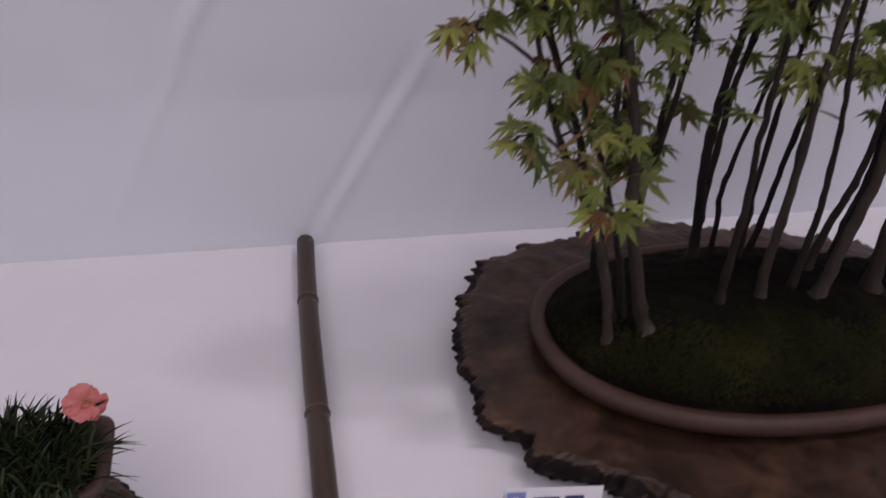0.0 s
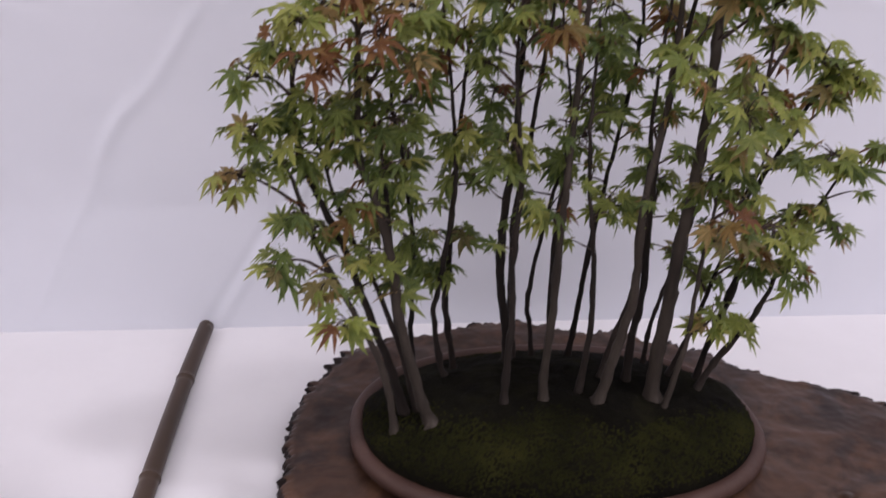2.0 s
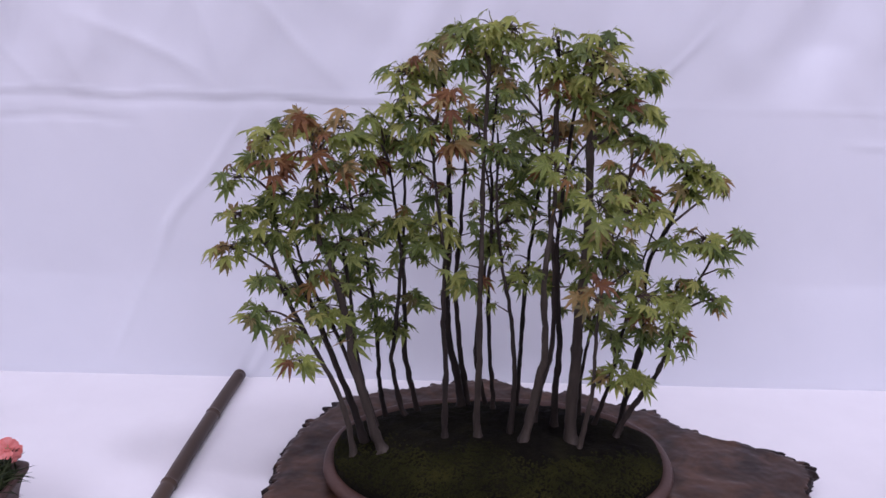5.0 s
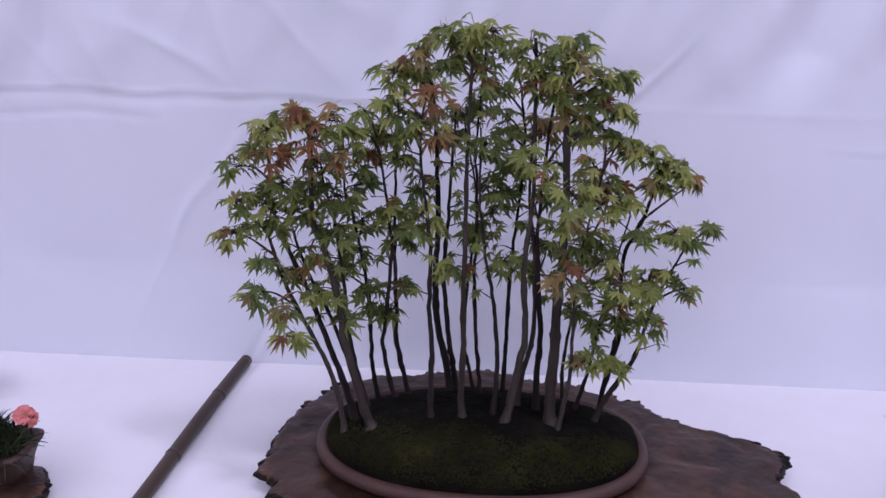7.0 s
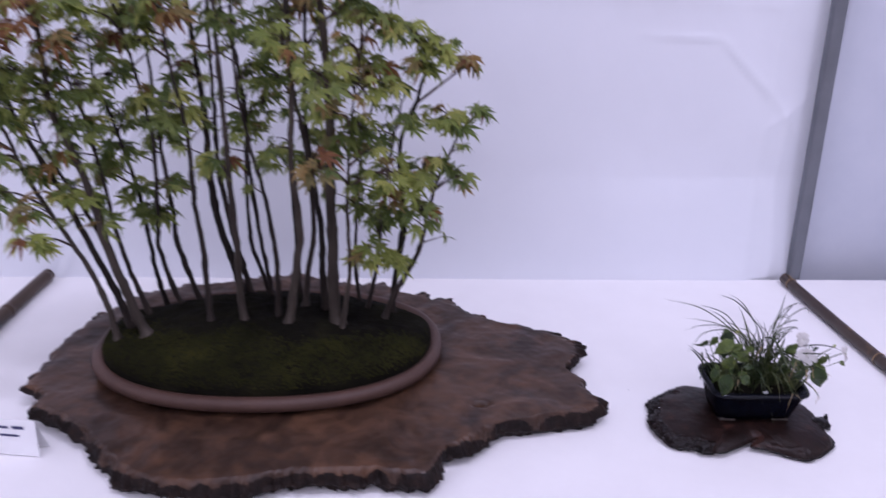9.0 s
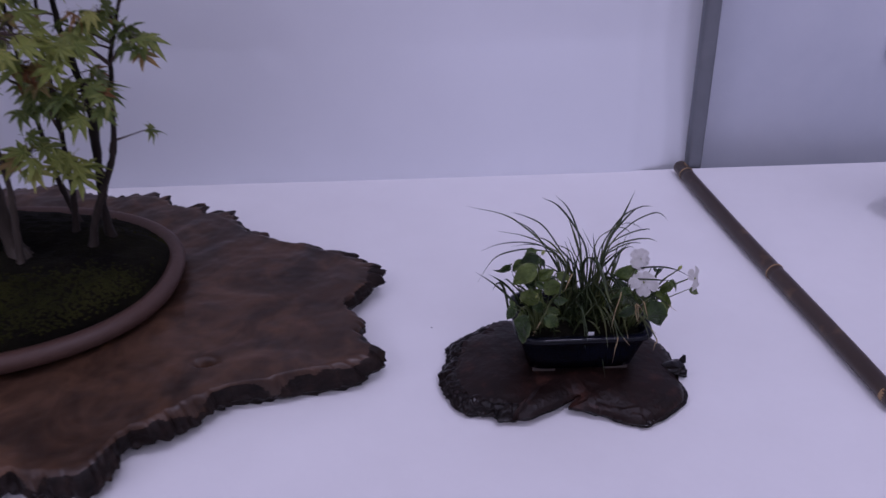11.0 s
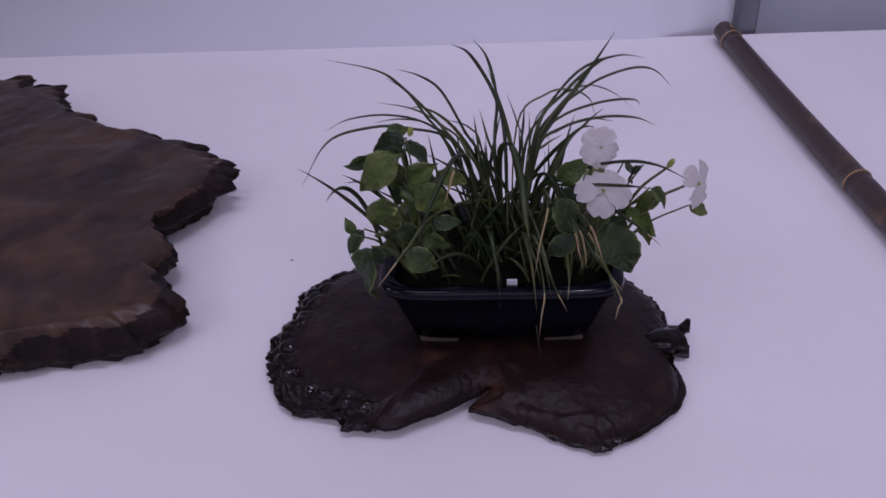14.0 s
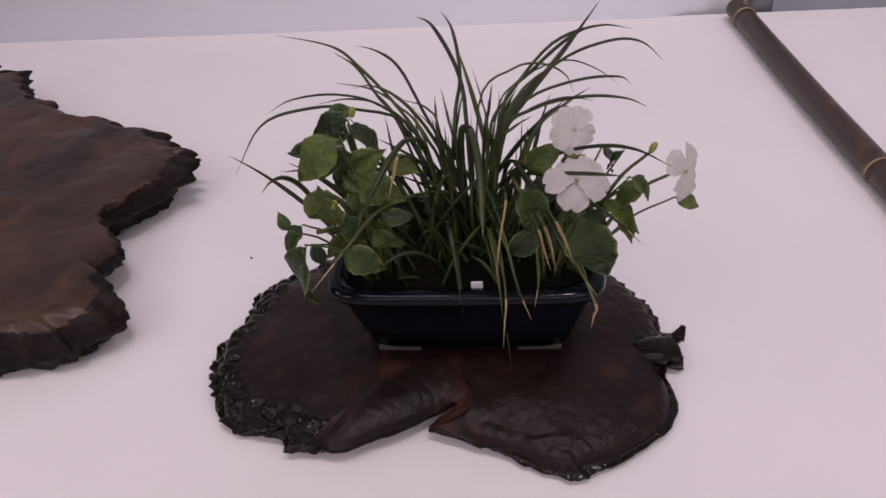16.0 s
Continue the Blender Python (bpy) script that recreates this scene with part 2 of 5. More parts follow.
def mesh_of(name, bm, material, smooth=True):
    me = bpy.data.meshes.new(name)
    bmesh.ops.recalc_face_normals(bm, faces=bm.faces)
    bm.to_mesh(me)
    bm.free()
    me.materials.append(material)
    if smooth:
        me.polygons.foreach_set("use_smooth", [True] * len(me.polygons))
    return me


def part(name, bm, material, parent=None, label="", smooth=True):
    ob = new(name, mesh_of(name, bm, material, smooth))
    ob.parent = parent
    return tagged(ob, label)


def put(name, me, parent, m):
    """Another object on a shared mesh."""
    ob = new(name, me)
    ob.parent = parent
    ob.matrix_basis = m
    return ob


def box(bm, x0, y0, z0, x1, y1, z1, bevel=0.0):
    b2 = bmesh.new()
    bmesh.ops.create_cube(b2, size=1)
    bmesh.ops.transform(b2, verts=b2.verts, matrix=Matrix.Translation(((x0 + x1) / 2, (y0 + y1) / 2, (z0 + z1) / 2)) @ Matrix.Diagonal((x1 - x0, y1 - y0, z1 - z0, 1)))
    if bevel:
        bmesh.ops.bevel(b2, geom=b2.edges, offset=bevel, segments=2, affect="EDGES", profile=0.6)
    me = bpy.data.meshes.new("tmp")
    b2.to_mesh(me)
    b2.free()
    bm.from_mesh(me)
    bpy.data.meshes.remove(me)
    return bm


def smooth_path(pts, n):
    """n points on a smooth curve through pts."""
    pts = [Vector(p) for p in pts]
    q = [2 * pts[0] - pts[1]] + pts + [2 * pts[-1] - pts[-2]]
    out = []
    for i in range(n):
        u = i / (n - 1) * (len(pts) - 1)
        k = min(int(u), len(pts) - 2)
        t = u - k
        a, b, c, d = q[k:k + 4]
        out.append(0.5 * (2 * b + (c - a) * t + (2 * a - 5 * b + 4 * c - d) * t * t + (3 * b - a - 3 * c + d) * t ** 3))
    return out


def tube(bm, path, radii, seg=8, cap=True, lump=0.0, seed=0.0):
    rings = []
    up = Vector((0.3, 1, 0.1)).normalized()
    for i, p in enumerate(path):
        d = (path[min(i + 1, len(path) - 1)] - path[max(i - 1, 0)]).normalized()
        s = d.cross(up).normalized()
        w = s.cross(d)
        r = radii(i / (len(path) - 1)) if callable(radii) else radii
        ring = []
        for k in range(seg):
            a = 2 * math.pi * k / seg
            n = s * math.cos(a) + w * math.sin(a)
            rr = r * (1 + lump * noise.noise((p + n * r) * 60 + Vector((seed, seed, 0)))) if lump else r
            ring.append(bm.verts.new(p + n * rr))
        rings.append(ring)
    for a, b in zip(rings, rings[1:]):
        for k in range(seg):
            bm.faces.new((a[k], a[(k + 1) % seg], b[(k + 1) % seg], b[k]))
    if cap:
        bm.faces.new(rings[0][::-1])
        bm.faces.new(rings[-1])
    return bm


def oval(a, b, n, t):
    c, s = math.cos(t), math.sin(t)
    return a * abs(c) ** (2 / n) * (1 if c >= 0 else -1), b * abs(s) ** (2 / n) * (1 if s >= 0 else -1)


def turned(bm, a, b, n, profile, seg=96, close=True):
    """A vessel: an oval outline swept along a profile of (offset outwards, height)."""
    rings = []
    for d, z in profile:
        rings.append([bm.verts.new((*oval(a + d, b + d, n, 2 * math.pi * k / seg), z)) for k in range(seg)])
    for r, q in zip(rings, rings[1:]):
        for k in range(seg):
            bm.faces.new((r[k], r[(k + 1) % seg], q[(k + 1) % seg], q[k]))
    if close:
        bm.faces.new(rings[0][::-1])
        bm.faces.new(rings[-1])
    return bm


def sheet(nx, nz, point):
    """A grid of nx by nz cells, its places given by point(u, v)."""
    bm = bmesh.new()
    v = [[bm.verts.new(point(i / nx, j / nz)) for i in range(nx + 1)] for j in range(nz + 1)]
    for j in range(nz):
        for i in range(nx):
            bm.faces.new((v[j][i], v[j][i + 1], v[j + 1][i + 1], v[j + 1][i]))
    return bm


def fold(x, z, x0, z0, x1, z1, width, depth):
    """The depth, at (x, z), of a crease that runs from one point to another."""
    dx, dz = x1 - x0, z1 - z0
    l2 = dx * dx + dz * dz
    t = ((x - x0) * dx + (z - z0) * dz) / l2
    e = max(0.0, -t, t - 1) * math.sqrt(l2)
    s = ((x - x0) * dz - (z - z0) * dx) / math.sqrt(l2)
    return 0.95 * depth * math.exp(-(s / width) ** 2 - (e / 0.06) ** 2)


# ---- the setting ----
bm = bmesh.new()
box(bm, -5, -5.5, -0.86, 7, 4, -0.76)
tagged(part("floor", bm, M_FLOOR, smooth=False), "brown hall floor", "floor", kind="structure")
bm = bmesh.new()
box(bm, -5, -5.5, 4.8, 7, 4, 4.9)
tagged(part("ceiling", bm, M_WALL, smooth=False), "plain pale hall ceiling", "ceiling", kind="structure")
for nm, b in (("wall_north", (-5, 3.9, -0.76, 7, 4, 4.8)), ("wall_south", (-5, -5.5, -0.76, 7, -5.4, 4.8)),
              ("wall_west", (-5, -5.4, -0.76, -4.9, 3.9, 4.8)), ("wall_east", (6.9, -5.4, -0.76, 7, 3.9, 4.8))):
    bm = bmesh.new()
    box(bm, *b)
    tagged(part(nm, bm, M_WALL, smooth=False), "plain pale hall wall", "wall", kind="structure")


def backdrop_point(u, v):
    x, z = -1.6 + 3.72 * u, -0.74 + 2.6 * v
    hang = min(1.0, abs(z - 0.0) / 0.25)
    y = 1.5808 + 0.026 * hang + 0.03 * max(0.0, min(1.0, (x - 1.98) / 0.1)) + hang * (0.012 * noise.noise((x * 1.1, z * 0.9, 3.0)) + 0.010 * noise.noise((x * 3.1, z * 2.2, 9.0)))
    x0, z0 = x, z
    x, z = x + 0.012 * noise.noise((x0 * 6, z0 * 6, 2.0)), z + 0.012 * noise.noise((x0 * 6, z0 * 6, 8.0))
    # the fold marks of the packed cloth and the tucks that hang from them
    y -= fold(x, z, -1.4, 0.71, 0.62, 0.668, 0.005, 0.0032)
    y += fold(x, z, -1.4, 0.695, 0.62, 0.655, 0.012, 0.0028)
    y += fold(x, z, -1.4, 0.60, 0.04, 0.62, 0.006, 0.0035)
    y -= fold(x, z, 0.55, 0.665, 2.0, 0.64, 0.006, 0.0015)
    y -= fold(x, z, 1.73, 0.57, 1.79, 0.566, 0.004, 0.005)
    y -= fold(x, z, 0.33, 0.0, 0.51, 0.30, 0.007, 0.0058)
    y += fold(x, z, 0.31, 0.0, 0.47, 0.28, 0.007, 0.004)
    y -= fold(x, z, 0.02, 0.10, 0.19, 0.42, 0.009, 0.0035)
    y -= fold(x, z, 0.17, 0.38, 0.32, 0.58, 0.010, 0.005)
    y -= fold(x, z, 0.60, 0.02, 0.62, 0.22, 0.012, 0.003)
    y -= fold(x, z, 1.90, 0.52, 2.02, 0.40, 0.0045, 0.0042)
    y -= fold(x, z, 2.09, 0.45, 2.02, 0.40, 0.0045, 0.0042)
    y -= fold(x, z, 2.03, 0.38, 2.04, 0.02, 0.02, 0.005)
    y -= fold(x, z, 1.22, 0.68, 1.32, 0.78, 0.006, 0.005)
    y += hang * 0.003 * noise.noise((x * 5 + z * 2, z * 4, 21.0)) + hang * 0.0012 * noise.noise((x * 16 + z * 9, z * 8, 31.0))
    x, z = x0, z0
    # loose hang above the fold mark
    top = max(0.0, min(1.0, (z - 0.66) / 0.12))
    y += top * 0.045 * noise.noise((x * 4.2 - z * 1.5, z * 1.1, 5.0))
    y += top * 0.018 * noise.noise((x * 11 - z * 5, z * 2.0, 1.0))
    crease = max(0.0, 1 - 3.2 * abs(noise.noise((x * 3.4 + z * 3.0, z * 1.6 - x * 0.8, 17.0))))
    y -= (0.25 + 0.75 * top) * 0.007 * crease ** 3 * max(0.0, 0.4 + noise.noise((x * 2.1, z * 2.1, 40.0))) * hang
    return x, y, z


ob = part("backdrop", sheet(420, 300, backdrop_point), M_DRAPE)
sol = ob.modifiers.new("thickness", "SOLIDIFY")
sol.thickness, sol.offset = 0.002, 1
tagged(ob, "creased white cloth hung behind the table", "backdrop", kind="structure")


def side_y(x, z):
    return 1.665 + 0.022 * noise.noise((x * 2.2 + z * 1.2, z * 0.8, 13.0)) + 0.008 * noise.noise((x * 6 - z * 3, z * 2.5, 2.0))


def side_point(u, v):
    x, z = 2.13 + 2.0 * u, -0.74 + 2.6 * v
    return x, side_y(x, z), z


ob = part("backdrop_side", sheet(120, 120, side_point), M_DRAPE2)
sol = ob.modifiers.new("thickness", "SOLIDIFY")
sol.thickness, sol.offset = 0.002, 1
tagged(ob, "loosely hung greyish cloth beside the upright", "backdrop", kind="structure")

table = thing("display_table", 1.2, 1.06, -0.76, "long display table under a smooth white cloth", "table")


def top_point(u, v):
    x, y = -2.8 + 6.2 * u, -0.46 + 0.986 * v
    return x, y, 0.76 + 0.0012 * noise.noise((x * 3, y * 3, 0)) - 0.0015


bm = sheet(160, 40, top_point)
part("tabletop_cloth", bm, M_CLOTH, table)
bm = bmesh.new()
box(bm, -2.79, -0.45, 0.715, 3.39, 0.515, 0.755, 0.004)
part("tabletop", bm, M_FLOOR, table)


def drape_point(u, v):
    x = -2.8 + 6.2 * u
    return x, -0.461 - 0.02 * v * (1 + math.sin(x * 14 + 2 * math.sin(x * 3))), 0.757 - 0.74 * v


part("front_drape", sheet(240, 10, drape_point), M_CLOTH, table)
for lx in (-2.6, 0.2, 3.2):
    for ly in (-0.38, 0.44):
        bm = bmesh.new()
        box(bm, lx - 0.02, ly - 0.02, 0, lx + 0.02, ly + 0.02, 0.714, 0.003)
        part("leg", bm, M_STEEL, table)

upright = thing("upright", 2.140, 1.604, -0.76, "grey painted metal upright behind the table", "post")
bm = bmesh.new()
box(bm, -0.0165, -0.012, 0, 0.0125, 0.012, 2.9, 0.006)
part("post", bm, M_STEEL, upright)
upright.rotation_euler = (0, math.radians(-2.1), 0)
bm = bmesh.new()
box(bm, -0.05, -0.04, 0, 0.05, 0.04, 0.008, 0.002)
part("base_plate", bm, M_STEEL, upright)


# ---- burl slabs ----
def burl_slab(name, x, y, radii, thick, burr, material, edge_material, label, seed, rings=64, seg=1000, lobe=34, droop=0.5, spikes=0, reach=0.06, calms=(), pits=(), fingers=(), band=0.0, bead=130, puff=0.6, knobs=1.0, slit=None, groove=None):
    """A slab sawn from a burl: the outline's radii go round from the x axis in even steps. Its top rolls down to a lumpy
    edge; small spikes of bark stand along the back. slit: a narrow cleft that bends off to one side and leaves a tongue of
    wood beyond it; groove: the step between the beaded bark and the sawn front."""
    n = len(radii)
    r = random.Random(int(seed * 10))
    off = Vector((seed, seed * 0.7, 0))
    ang = [2 * math.pi * k / seg for k in range(seg)]
    thorn = [0.0] * seg
    buds = [(r.uniform(3, 210), r.uniform(0.004, 0.0095), r.uniform(0.004, 0.0145)) for i in range(spikes)] + list(fingers)
    for a, w, h in buds:
        a = math.radians(a)
        for k in range(seg):
            d = abs((ang[k] - a + math.pi) % (2 * math.pi) - math.pi) * radii[int(ang[k] / (2 * math.pi) * n) % n]
            thorn[k] = max(thorn[k], h * max(0.0, 1 - (d / w) ** 2) ** 0.7)

    def base(a):
        if slit:
            for (a0, r0), (a1, r1) in zip(slit, slit[1:]):
                if a0 <= math.degrees(a) < a1:
                    return r0 + (r1 - r0) * (math.degrees(a) - a0) / (a1 - a0)
        u = a / (2 * math.pi) * n
        k = int(u) % n
        t = u - int(u)
        p0, p1, p2, p3 = (radii[(k + m) % n] for m in (-1, 0, 1, 2))
        return 0.5 * (2 * p1 + (p2 - p0) * t + (2 * p0 - 5 * p1 + 4 * p2 - p3) * t * t + (3 * p1 - p0 - 3 * p2 + p3) * t ** 3)

    def lump(p, a):
        """How far the bark stands out at a place of the edge."""
        still = 0.2 if any(lo < math.degrees(a) < hi for lo, hi in calms) else 1.0
        big = 0.5 - noise.voronoi(Vector((p.x, p.y, p.z * 1.1)) * lobe + off)[0][0]
        small = 0.5 - noise.voronoi(p * lobe * 2.6 + off * 2)[0][0]
        return burr * still * (0.8 * big + 1.1 * small + 0.4 * noise.noise(p * 150 + off) + 0.5 * noise.noise(p * 22 + off))

    def low(a):
        """The edge's height: it dips and rises along the outline."""
        q = Vector((math.cos(a), math.sin(a), 0)) * base(a)
        fall = droop * (0.4 if spikes and math.sin(a) > -0.25 else 1.0)
        if groove and groove < math.degrees(a) < 284:
            return thick * 0.5
        return thick * (1 - max(0.2, min(0.8, fall * (0.75 + 0.55 * noise.noise(q * 13 + off) + 0.15 * noise.noise(q * 30 + off)))))

    def beaded(a):
        g = math.degrees(a)
        return 138 < g < 230 or 294 < g < 316

    def bend(x, y):
        """Pulls the tongue beyond the slit sideways over its mouth."""
        if not slit:
            return x, y
        a, q = math.degrees(math.atan2(y, x)) % 360, math.hypot(x, y)
        tongue = slit[3][0]
        if not tongue <= a < tongue + 45:
            return x, y
        w = max(0.0, min(1.0, (q - 0.0595) / 0.0125)) ** 1.7
        a = math.radians(a - 17 * math.exp((tongue - a) / 8) * w)
        return q * math.cos(a), q * math.sin(a)

    edge = [base(a) + lump(Vector((math.cos(a) * base(a), math.sin(a) * base(a), thick * 0.5)), a) for a in ang]
    span = seg // 45
    lows = [low(a) for a in ang]
    if groove:
        lows = [sum(lows[(k + m) % seg] for m in range(-span, span + 1)) / (2 * span + 1) for k in range(seg)]
    calm = [sum(edge[(k + m) % seg] for m in range(-span, span + 1)) / (2 * span + 1) for k in range(seg)]
    bm = bmesh.new()
    grid, rims = [], [1 - (1 - j / rings) ** 1.5 for j in range(rings + 1)]
    lip = min(0.0085, reach * 0.7)
    for j, f in enumerate(rims):
        ring = []
        for k, a in enumerate(ang):
            blend = f ** 30
            g = edge[k] * blend + calm[k] * (1 - blend)
            q = (g - 0.004) * f
            p = Vector((math.cos(a) * q, math.sin(a) * q, 0))
            d = calm[k] * (1 - f)
            s = min(1.0, d / reach)
            roll = math.sqrt(max(0.0, 1 - (1 - s) ** 2)) * (puff + (1 - puff) * s)
            sawn = max(0.0, min(1.0, (math.degrees(a) - groove) / 4, (300 - math.degrees(a)) / 10)) if groove else 0.0
            e = 1 - min(1.0, d / 0.045)
            roll += sawn * (1 - 0.8 * e ** 3 - roll)
            z = lows[k] + (thick - lows[k]) * roll
            z += thick * (0.08 * noise.noise(p * 6 + off) + 0.07 * noise.noise(p * 17 + off) + 0.03 * noise.noise(p * 38 + off) + 0.012 * noise.noise(p * 85 + off)) * min(1, d / 0.03)
            near = max(0.0, 1 - d / (reach * 0.8))
            z += near * knobs * burr * (0.3 * (0.45 - noise.voronoi(p * lobe * 1.5 + off)[0][0]) + 0.35 * (0.45 - noise.voronoi(p * lobe * 3.2 + off)[0][0]))
            z += thorn[k] * 0.35 * max(0.0, 1 - d / 0.01)
            if band and beaded(a):
                v = noise.voronoi(p * bead + off * 5)[0][0]
                z += (0.0046 if a < 4.1 else 0.0022) * (max(0.0, 1 - (v / 0.75) ** 2) - 0.3) * max(0.0, min(1.0, (band * (0.8 + 0.5 * noise.noise(p * 40)) - d) / 0.006))
            z -= min(0.004, max(0.0, 0.004 - d) * 0.5)
            out = thorn[k] * max(0.0, 1 - d / 0.008)
            for hx, hy in pits:
                z -= 0.02 * math.exp(-((p.x - hx) / 0.011) ** 2 - ((p.y - hy) / 0.006) ** 2)
            if groove:
                z -= 0.004 * math.exp(-(((math.degrees(a) - groove) * 0.0018) / 0.0014) ** 2) * max(0.0, 1 - d / 0.03)
            if slit and slit[3][0] <= math.degrees(a) < slit[3][0] + 10 and p.length > 0.056:
                z = min(z, 0.009 + 0.0012 * (math.degrees(a) - slit[3][0]) + 1.1 * max(0.0, 0.070 - p.length))
            px, py = bend(p.x + math.cos(a) * out, p.y + math.sin(a) * out)
            ring.append(bm.verts.new((px, py, max(z, 0.0035 if band else 0.006))))
        grid.append(ring)
    levels = 10
    for j in range(1, levels + 1):
        h = 1 - j / levels
        ring = []
        for k, a in enumerate(ang):
            c, q = math.cos(a), math.sin(a)
            top = grid[rings][k].co.z
            p = Vector((c * base(a), q * base(a), top * h))
            belly = 0.004 * math.sin(math.pi * min(1, (1 - h) * 2.2)) if h > 0.545 else 0.0
            under = -0.5 * top * max(0.0, 0.75 - h) ** 1.2 - (1.3 * top * (1 - h) if groove and groove < math.degrees(a) < 300 else 0.45 * top * (1 - h) if spikes else 0.0)
            e = base(a) + lump(p, a) - 0.003 + belly + under + thorn[k] * max(0.0, 1 - (1 - h) * 3.5)
            ring.append(bm.verts.new((*bend(c * e, q * e), top * h)))
        grid.append(ring)
    for j, (p, q) in enumerate(zip(grid, grid[1:])):
        for k in range(seg):
            bm.faces.new((p[k], p[(k + 1) % seg], q[(k + 1) % seg], q[k])).material_index = 1 if j >= rings or (band and beaded(ang[k]) and ang[k] < 4.1 and calm[k] - math.hypot(p[k].co.x, p[k].co.y) < band * 0.8) or (not band and calm[k] * (1 - rims[j]) < lip * (0.55 + 0.9 * noise.noise(p[k].co * 34 + off))) else 0
    bmesh.ops.remove_doubles(bm, verts=grid[0], dist=1e-5)
    bm.faces.new(grid[-1])
    ob = part(name, bm, material)
    ob.data.materials.append(edge_material)
    ob.location = (x, y, 0)
    return tagged(ob, label, "wood slab")


BIG = [.493, .518, .508, .485, .444, .412, .388, .369, .353, .358, .351, .348, .349, .322, .342, .329, .321, .331, .339, .336, .333, .325, .317, .328,
       .338, .345, .361, .374, .38, .381, .387, .395, .403, .405, .412, .425, .443, .461, .472, .493, .498, .498, .498, .501, .506, .511, .513, .511,
       .508, .506, .516, .508, .48, .494, .465, .444, .426, .416, .413, .414, .414, .419, .416, .41, .403, .395, .386, .378, .369, .36, .349, .338,
       .334, .334, .337, .34, .344, .35, .357, .373, .386, .404, .386, .36, .371, .378, .385, .391, .397, .435, .473, .522, .542, .507, .497, .476]
slab = burl_slab("burl_slab", 1.0, 1.15, BIG, 0.043, 0.012, M_BURL, M_EDGE, "broad brown burl wood slab with a knobbly natural edge", 3.1, rings=120, seg=1500, spikes=75, reach=0.014, droop=0.66, puff=0.9, knobs=0.6, pits=((0.303, -0.152),),
                 fingers=((18.2, 0.007, 0.009), (16.0, 0.005, 0.008), (13.5, 0.007, 0.009), (11.6, 0.006, 0.012), (9.4, 0.007, 0.011), (7.4, 0.006, 0.014), (5.7, 0.005, 0.012)))
SMALL = [.148, .148, .149, .149, .146, .143, .141, .137, .132, .127, .122, .117, .113, .109, .105, .102, .098, .094, .09, .095, .099, .104, .108, .113,
       .117, .122, .127, .132, .136, .141, .147, .153, .155, .151, .149, .152, .158, .158, .157, .156, .154, .153, .147, .134, .125, .125, .116, .114,
       .109, .097, .089, .083, .076, .072, .068, .064, .061, .068, .084, .096, .105, .122, .135, .138, .143, .147, .152, .156, .156, .152, .146, .147]
slab2 = burl_slab("burl_slab", 1.75, 1.0, SMALL, 0.024, 0.0045, M_BURL_DARK, M_EDGE_GLOSS, "small dark lacquered burl wood slab, cleft at its front edge", 8.4, rings=70, seg=900, lobe=72, droop=0.95, reach=0.06, puff=0.75, band=0.026, bead=105, knobs=0.35,
                  calms=((231, 293), (316, 352)), slit=((248, .0915), (265.5, .0690), (283, .0580), (283.01, .0760), (289.5, .0855), (300, .1055)), groove=231.5)
bm = bmesh.new()
for path, w0, w1 in ((((0.128, -0.010, 0.005), (0.141, -0.010, 0.008), (0.154, -0.007, 0.009)), 0.0145, 0.0095),
                     (((0.144, -0.003, 0.009), (0.153, 0.000, 0.011), (0.159, 0.004, 0.012)), 0.0065, 0.003),
                     (((0.142, -0.014, 0.008), (0.150, -0.016, 0.009), (0.156, -0.018, 0.009)), 0.007, 0.0035),
                     (((0.155, 0.001, 0.012), (0.158, 0.005, 0.015), (0.160, 0.008, 0.019)), 0.004, 0.002)):
    tube(bm, smooth_path([Vector(q) for q in path], 9), lambda t: w0 + (w1 - w0) * t, 12, lump=0.9, seed=w0 * 900)
for v in bm.verts:
    v.co.z = max(0.0, min(v.co.z, 0.0135 + (v.co.z - 0.0135) * 0.45))
part("knob", bm, M_EDGE_GLOSS, slab2, "forked stub of a root at its edge")
THIRD = [.13, .128, .12, .118, .115, .11, .12, .125, .13, .135, .13, .125, .13, .13, .125, .12, .118, .12, .125, .12, .115, .12, .128, .132]
burl_slab("burl_slab", 0.022, 0.968, [q * 0.84 for q in THIRD], 0.035, 0.007, M_BURL, M_EDGE, "rough brown burl wood slab under the pink flower pot", 5.7, rings=34, seg=420, droop=0.35)


